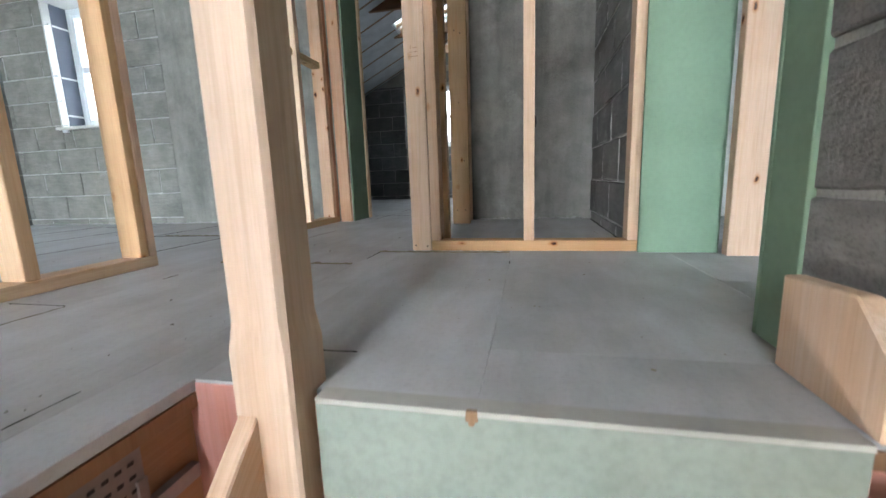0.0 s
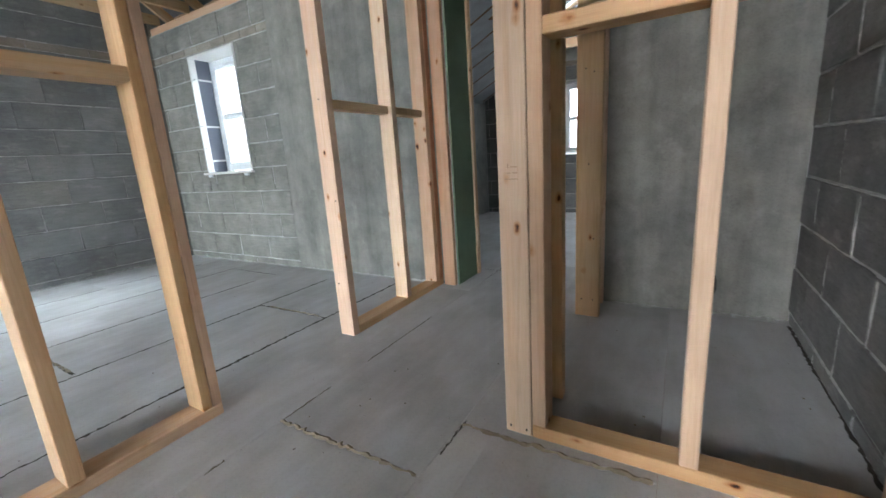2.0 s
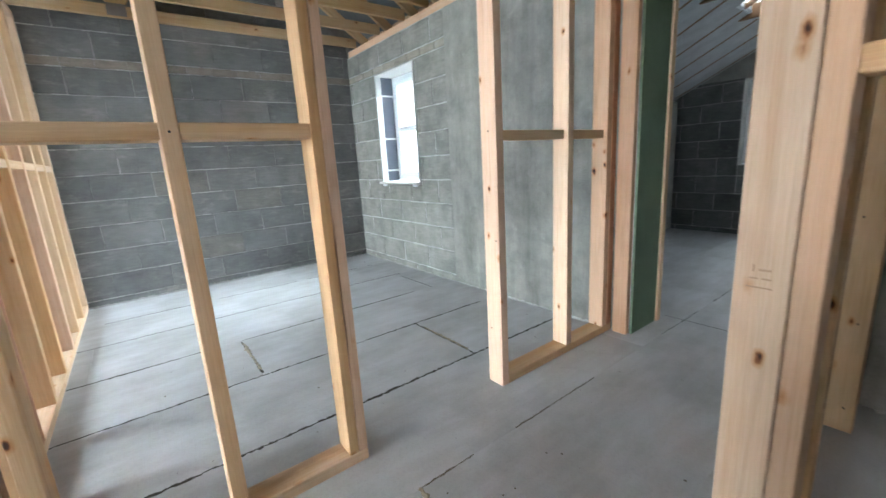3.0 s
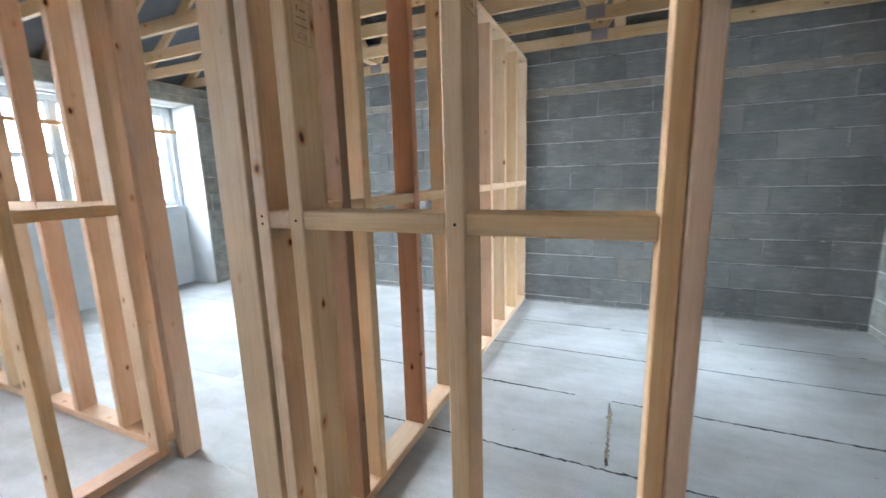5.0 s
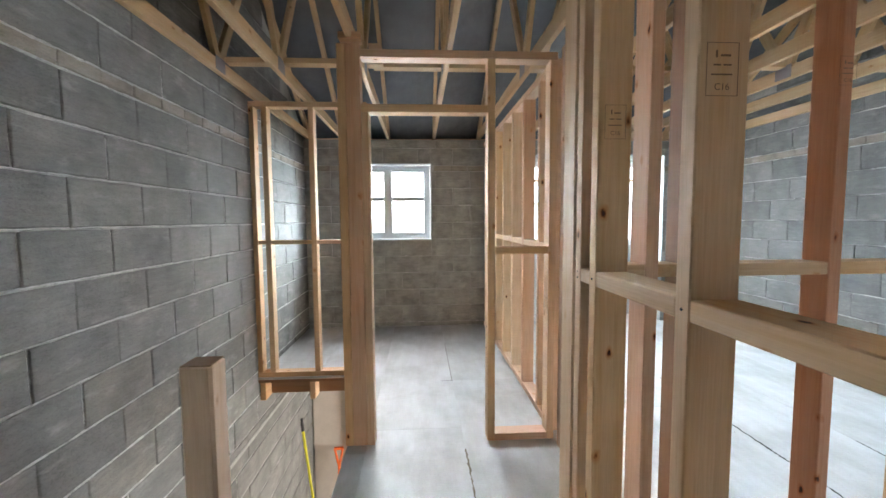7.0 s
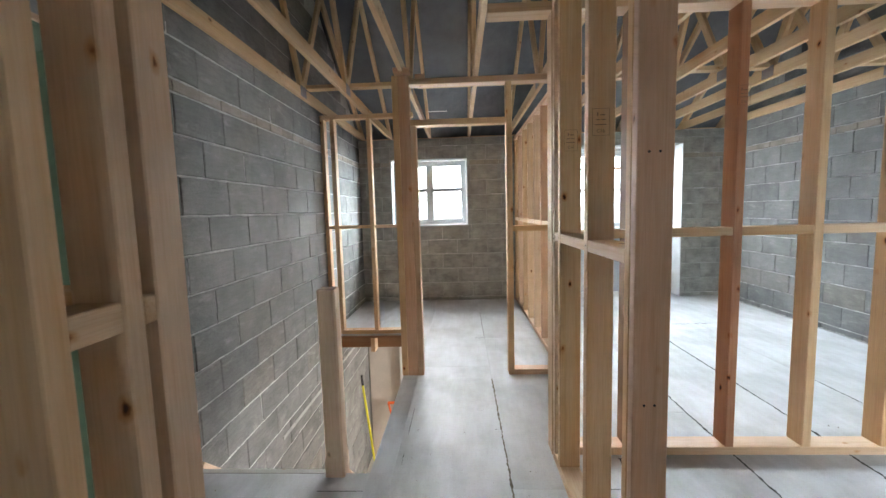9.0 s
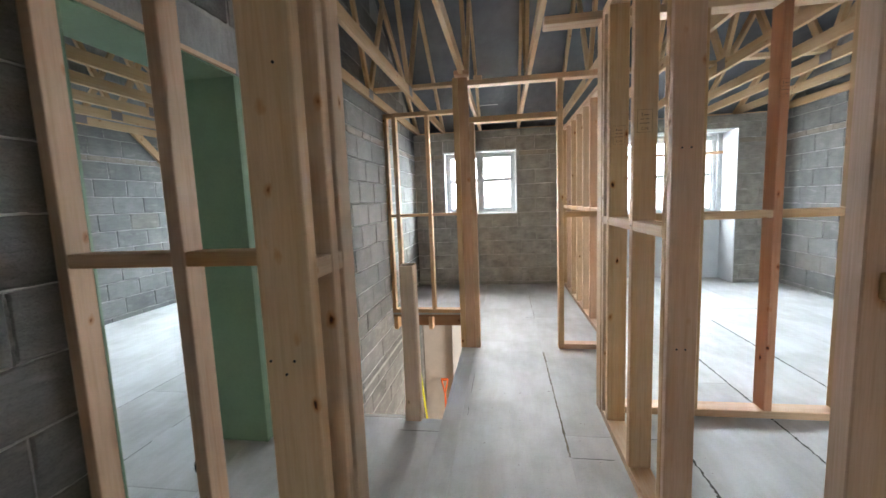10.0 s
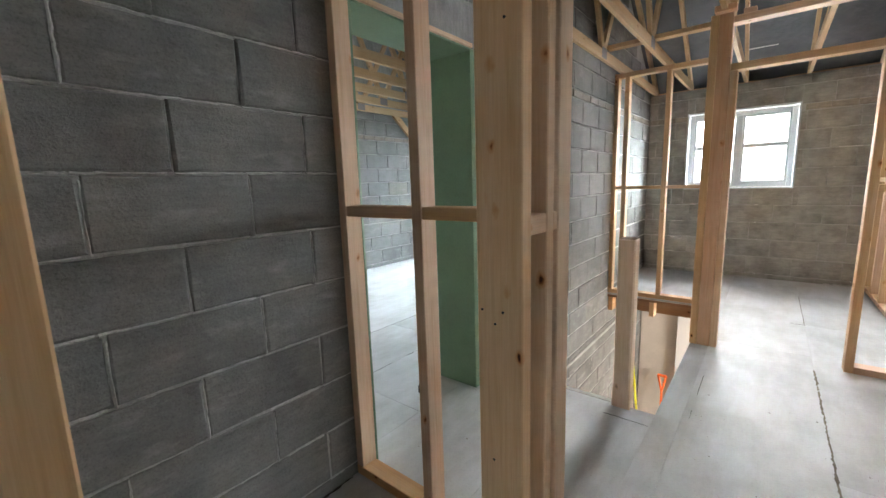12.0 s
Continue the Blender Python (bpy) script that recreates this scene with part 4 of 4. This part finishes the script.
lay(wall_north, "S", NORTH, WEST, -3.18, -0.1, 2.375, [NW_WIN], 0.07, None, NBLOCK, 0.004)
lay(wall_far, "S", 6.9, -2.85, -1.0, -0.1, 1.9, [N_WIN], 0.2)
lay(wall_far_top, "S", 6.9, -2.6, -1.0, 1.9, 2.6, (), 0.2, lambda x: north_roof(x))
lay(wall_e_far, "W", 4.1, SOUTH, 2.0, -0.1, 2.55, (), 0.15)
for x0, x1 in ((-3.18, N_DOOR[0] - 0.012), (N_DOOR[2] + 0.012, EAST - 0.006)):
    coat = part("parge_coat", boxes(((x0, NORTH - 0.010, 0.001), (x1, NORTH - 0.001, 2.375)), bevel=0.002), PARGE)
    tagged(coat, "smeared cement coat hiding the block joints", "wall coat", kind="structure")

# ---- mortar squeezed out of the joints ----
def squeeze(facing, at, a0, a1, z0, z1, phase, keep, ends, seed, holes=(), rise=1.0):
    """Ragged broken lips of mortar along the beds, and along some of the upright joints, of one wall face."""
    rnd = random.Random(seed)
    bm = bmesh.new()
    out = {"W": Vector((-1, 0, 0)), "E": Vector((1, 0, 0)), "S": Vector((0, -1, 0)), "N": Vector((0, 1, 0))}[facing]
    along = Vector((0, 1, 0)) if facing in "WE" else Vector((1, 0, 0))
    face = out * (at if facing in "EN" else -at)

    def line(p, q, wide):
        way = (q - p).normalized()
        side = way.cross(out)
        d, last, length = 0.0, None, (q - p).length
        shift = rnd.uniform(0, 90)
        while d < length:
            gate = noise.noise(Vector((d * 4.0 + shift, seed * 1.3, 0.7))) * 0.5 + 0.5
            w, off = wide * rnd.uniform(0.5, 1.0), rnd.uniform(-0.002, 0.002)
            mid = p + way * d
            row = [bm.verts.new(mid + side * (off - w) + out * 0.002), bm.verts.new(mid + side * off + out * rise * rnd.uniform(0.006, 0.012)), bm.verts.new(mid + side * (off + w) + out * 0.002)]
            if last and gate > 1 - keep:
                for k in range(2):
                    bm.faces.new((last[k], row[k], row[k + 1], last[k + 1]))
            last = row
            d += rnd.uniform(0.012, 0.028)

    def free(a, z):
        return not any(h[0] - 0.02 < a < h[2] + 0.02 and h[1] - 0.02 < z < h[3] + 0.02 for h in holes)

    for lo, hi, odd, brick in courses(z0, z1):
        a = a0
        while a < a1 - 0.05:
            b = min(a + LONG / 2, a1)
            if lo > z0 and free((a + b) / 2, lo):
                line(face + along * a + Vector((0, 0, lo)), face + along * b + Vector((0, 0, lo)), 0.0085)
            a = b
        k = math.ceil((a0 - phase - (LONG / 2 if odd else 0)) / LONG)
        while not brick and phase + (LONG / 2 if odd else 0) + k * LONG < a1:
            a = phase + (LONG / 2 if odd else 0) + k * LONG
            if rnd.random() < ends and free(a, (lo + hi) / 2):
                line(face + along * a + Vector((0, 0, max(lo, z0))), face + along * a + Vector((0, 0, min(hi, z1))), 0.0075)
            k += 1
    for v in [v for v in bm.verts if not v.link_faces]:
        bm.verts.remove(v)
    bmesh.ops.recalc_face_normals(bm, faces=bm.faces[:])
    return tagged(part("mortar_lips", bm, LIPS), "ragged pale mortar squeezed from block joints", "mortar", kind="stuff")


squeeze("W", EAST, 1.80, NORTH - 0.02, 0.0, 2.38, 2.47, 0.75, 0.75, 5)
squeeze("W", EAST, SOUTH + 0.02, 0.50, -0.8, 2.45, -0.075, 0.9, 0.18, 6, (), 0.75)
squeeze("E", WEST, SOUTH + 0.02, NORTH - 0.02, 0.0, 2.45, 0.12, 0.52, 0.2, 7)
squeeze("S", NORTH, WEST + 0.02, -3.2, 0.0, 2.37, 0.07, 0.6, 0.4, 8, [NW_WIN])
squeeze("N", SOUTH, WEST + 0.02, EAST - 0.02, 0.0, 2.5, 0.1, 0.30, 0.05, 9, [S_WIN, BAY])

# ---- dirt and glue in the floor joints ----
def ribbon(name, p0, p1, width, keep, mat, label, seed, lift=0.0012):
    """A broken ragged line of dirt or glue along a joint."""
    rnd = random.Random(seed)
    p0, p1 = Vector((*p0, 0)), Vector((*p1, 0))
    length = (p1 - p0).length
    along = (p1 - p0) / length
    side = Vector((-along.y, along.x, 0))
    bm = bmesh.new()
    d, last = 0.0, None
    while d < length:
        gate = noise.noise(Vector((d * 3.3, seed * 1.7, 0.3))) * 0.5 + 0.5
        w = 1.35 * width * rnd.uniform(0.25, 1.0) * (0.5 + gate)
        off = rnd.uniform(-0.3, 0.3) * width
        mid = p0 + along * d
        up = Vector((0, 0, lift * rnd.uniform(0.6, 1.6)))
        row = [bm.verts.new(mid + side * (off - w / 2)), bm.verts.new(mid + side * off + up), bm.verts.new(mid + side * (off + w / 2))]
        if last and gate > 0.92 - keep:
            for k in range(2):
                bm.faces.new((last[k], row[k], row[k + 1], last[k + 1]))
        last = row
        d += rnd.uniform(0.008, 0.022)
    for v in [v for v in bm.verts if not v.link_faces]:
        bm.verts.remove(v)
    for v in bm.verts:
        v.co.z += 0.0004
    return tagged(part(name, bm, mat), label, "floor joint", kind="stuff")


DIRT = "dark ragged dirt in a floor board joint"
for i, (x, y0, y1, w, k) in enumerate(((-1.335, -0.68, 1.25, 0.011, 0.58), (-1.335, 1.48, 2.75, 0.008, 0.6), (-1.335, -3.2, -1.75, 0.005, 0.55), (-1.96, 0.4, 3.12, 0.010, 0.62), (-2.60, -0.6, 2.95, 0.009, 0.62),
                                       (-3.22, -1.7, 2.7, 0.009, 0.6), (-3.85, -0.6, 2.95, 0.007, 0.6), (-4.42, 0.5, 3.0, 0.007, 0.55), (-0.70, 1.58, 1.79, 0.009, 0.9), (-0.09, 1.50, 1.57, 0.006, 0.62),
                                       (0.428, 1.90, 3.12, 0.016, 0.60), (-1.335, 3.3, 5.2, 0.006, 0.5), (-0.745, -0.2, 0.62, 0.0025, 0.45), (1.17, -1.6, 1.4, 0.006, 0.5), (1.80, -2.0, 1.0, 0.006, 0.5))):
    ribbon("joint_dirt", (x, y0), (x, y1), w * (1.6 if x < -1.5 else 0.95), k + (0.08 if x < -1.5 else 0.0), CRUMB if i < 3 else GAP, DIRT, 3 + i)
for i, (y, x0, x1, w, k) in enumerate(((1.27, -3.20, -2.62, 0.010, 0.7), (2.305, -2.58, -1.96, 0.010, 0.7), (2.90, -3.75, -3.20, 0.008, 0.7), (-2.18, -3.95, -3.55, 0.007, 0.8), (-1.77, -1.34, -1.22, 0.005, 0.8),
                                       (0.65, -1.95, -1.57, 0.004, 0.5), (0.672, -0.58, -0.334, 0.004, 0.95), (0.862, -1.56, -1.335, 0.004, 0.8), (3.62, -1.6, -0.9, 0.006, 0.6))):
    ribbon("joint_dirt", (x0, y), (x1, y), w, k, GAP, DIRT, 41 + i)
for i, (y, x0, x1) in enumerate(((1.474, -1.335, -0.72), (1.745, -0.70, -0.085), (1.274, -3.15, -2.66), (2.311, -2.50, -2.02))):
    ribbon("glue_bead", (x0, y), (x1, y), 0.021, 0.93, GLUE, "ridge of dried tan glue along a board joint", 61 + i, 0.005)

for i, (p, q, w, k) in enumerate((((WEST + 0.026, -3.5), (WEST + 0.026, 3.1), 0.030, 0.75), ((-4.95, NORTH - 0.03), (-3.2, NORTH - 0.03), 0.026, 0.7), ((-3.15, NORTH - 0.022), (-1.75, NORTH - 0.022), 0.016, 0.6),
                                  ((-0.40, NORTH - 0.022), (0.40, NORTH - 0.022), 0.016, 0.6), ((-1.9, SOUTH + 0.02), (0.40, SOUTH + 0.02), 0.018, 0.55))):
    ribbon("mortar_droppings", p, q, w, k, MORTAR, "lumpy mortar droppings along the wall foot", 81 + i, 0.012)


def crumbs(count, x0, x1, y0, y1, seed, mat, label):
    """Loose crumbs of dirt and mortar lying about on the boards."""
    rnd = random.Random(seed)
    bm = bmesh.new()
    for _ in range(count):
        x, y, r = rnd.uniform(x0, x1), rnd.uniform(y0, y1), rnd.choice((0.0015, 0.002, 0.002, 0.003, 0.005))
        ring = [bm.verts.new((x + r * rnd.uniform(0.6, 1.3) * math.cos(a * 1.257), y + r * rnd.uniform(0.6, 1.3) * math.sin(a * 1.257), 0.0004)) for a in range(5)]
        tip = bm.verts.new((x + r * rnd.uniform(-0.3, 0.3), y + r * rnd.uniform(-0.3, 0.3), r * rnd.uniform(0.5, 1.0)))
        for a in range(5):
            bm.faces.new((ring[a], ring[(a + 1) % 5], tip))
    return tagged(part("floor_crumbs", bm, mat), label, "debris", kind="stuff")


crumbs(70, -1.55, -0.62, -0.6, 2.9, 3, CRUMB, "loose brown crumbs on the landing boards")
crumbs(90, -4.9, -1.8, 0.5, 3.1, 4, CRUMB, "loose brown crumbs on the floor boards")
crumbs(60, -4.9, -2.1, -3.5, 0.2, 5, CRUMB, "loose brown crumbs on the floor boards")
crumbs(40, -0.55, 0.40, 0.56, 1.75, 6, GLUE, "pale crumbs of mortar on the landing boards")
crumbs(40, -0.40, 0.40, 1.90, 3.10, 7, GLUE, "pale crumbs of mortar on the cupboard floor")

# ---- grade stamps and nails on the timber ----
def lettering(text, size):
    cu = bpy.data.curves.new("stamp_text", "FONT")
    cu.body, cu.size, cu.align_x, cu.align_y, cu.extrude = text, size, "CENTER", "CENTER", 0.0002
    ob = bpy.data.objects.new("stamp_text", cu)
    scene.collection.objects.link(ob)
    bpy.context.view_layer.update()
    me = bpy.data.meshes.new_from_object(ob.evaluated_get(bpy.context.evaluated_depsgraph_get()))
    bpy.data.objects.remove(ob)
    me.materials.clear()
    me.materials.append(STAMP)
    return me


C16 = lettering("C16", 0.018)


def stamp(parent, at, facing, faded=False):
    m = Matrix.Translation(at) @ FACES[facing].to_4x4()
    w, h, t = 0.032, 0.050, 0.0011
    bars = [((-w, -h, 0), (w, -h + t, 0.0006)), ((-w, h - t, 0), (w, h, 0.0006)), ((-w, -h, 0), (-w + t, h, 0.0006)), ((w - t, -h, 0), (w, h, 0.0006)),
            ((-0.014, 0.022, 0), (-0.010, 0.036, 0.0006)), ((-0.004, 0.024, 0), (0.016, 0.028, 0.0006)), ((-0.018, 0.007, 0), (-0.003, 0.010, 0.0006)), ((0.002, 0.007, 0), (0.018, 0.010, 0.0006)), ((-0.022, -0.011, 0), (0.020, -0.008, 0.0006))]
    st = part("grade_stamp", boxes(*(bars[4:] if faded else bars)), FADED if faded else STAMP, parent, "worn reddish grade stamp" if faded else "faded dark grade stamp", m)
    if faded:
        return
    tx = new("stamp_text", C16)
    hang(tx, st, m @ Matrix.Translation((0, -0.033, 0.0004)))


stamp(landing, (-1.644, 0.982, 1.72), "N")
stamp(landing, (-1.648, 0.550, 1.724), "N")
stamp(cupboard, (-0.508, 1.783, 0.865), "S", True)
stamp(cupboard, (-0.49, 2.084, 2.05), "N")
stamp(cross, (-2.572, 0.370, 1.95), "N")


def nails(parent, facing, spots):
    r = FACES[facing].to_4x4()
    for p in spots:
        bmn = bmesh.new()
        bmesh.ops.create_cone(bmn, cap_ends=True, segments=8, radius1=0.004, radius2=0.0035, depth=0.003)
        part("nail", bmn, BLACK, parent, "", Matrix.Translation(p) @ r)


nails(cupboard, "N", [(-0.439, 2.083, 1.024), (-0.501, 2.083, 1.025), (-0.478, 2.083, 0.991), (-0.47, 2.083, 0.60), (-0.475, 2.083, 0.42), (-0.51, 2.083, 1.72)])
nails(landing, "E", [(XE, 0.41, 1.26), (XE, 0.41, 1.24), (XE, 0.525, 1.25), (XE, 0.957, 1.25)])
nails(landing, "N", [(-1.63, 1.413, 1.55), (-1.66, 1.413, 1.55), (-1.63, 1.413, 0.82), (-1.66, 1.413, 0.82)])
nails(cupboard, "S", [(-0.535, 1.784, 0.025), (-0.48, 1.784, 0.022)])
nails(back_post, "S", [(-0.52, 2.896, 1.32), (-0.48, 2.896, 1.30), (-0.50, 2.896, 0.85), (-0.47, 2.896, 0.45), (-0.53, 2.896, 0.10), (-0.47, 2.896, 0.10)])
nails(passage, "S", [(-1.66, 2.163, 0.30), (-1.61, 2.163, 0.75), (-1.64, 2.163, 1.25)])
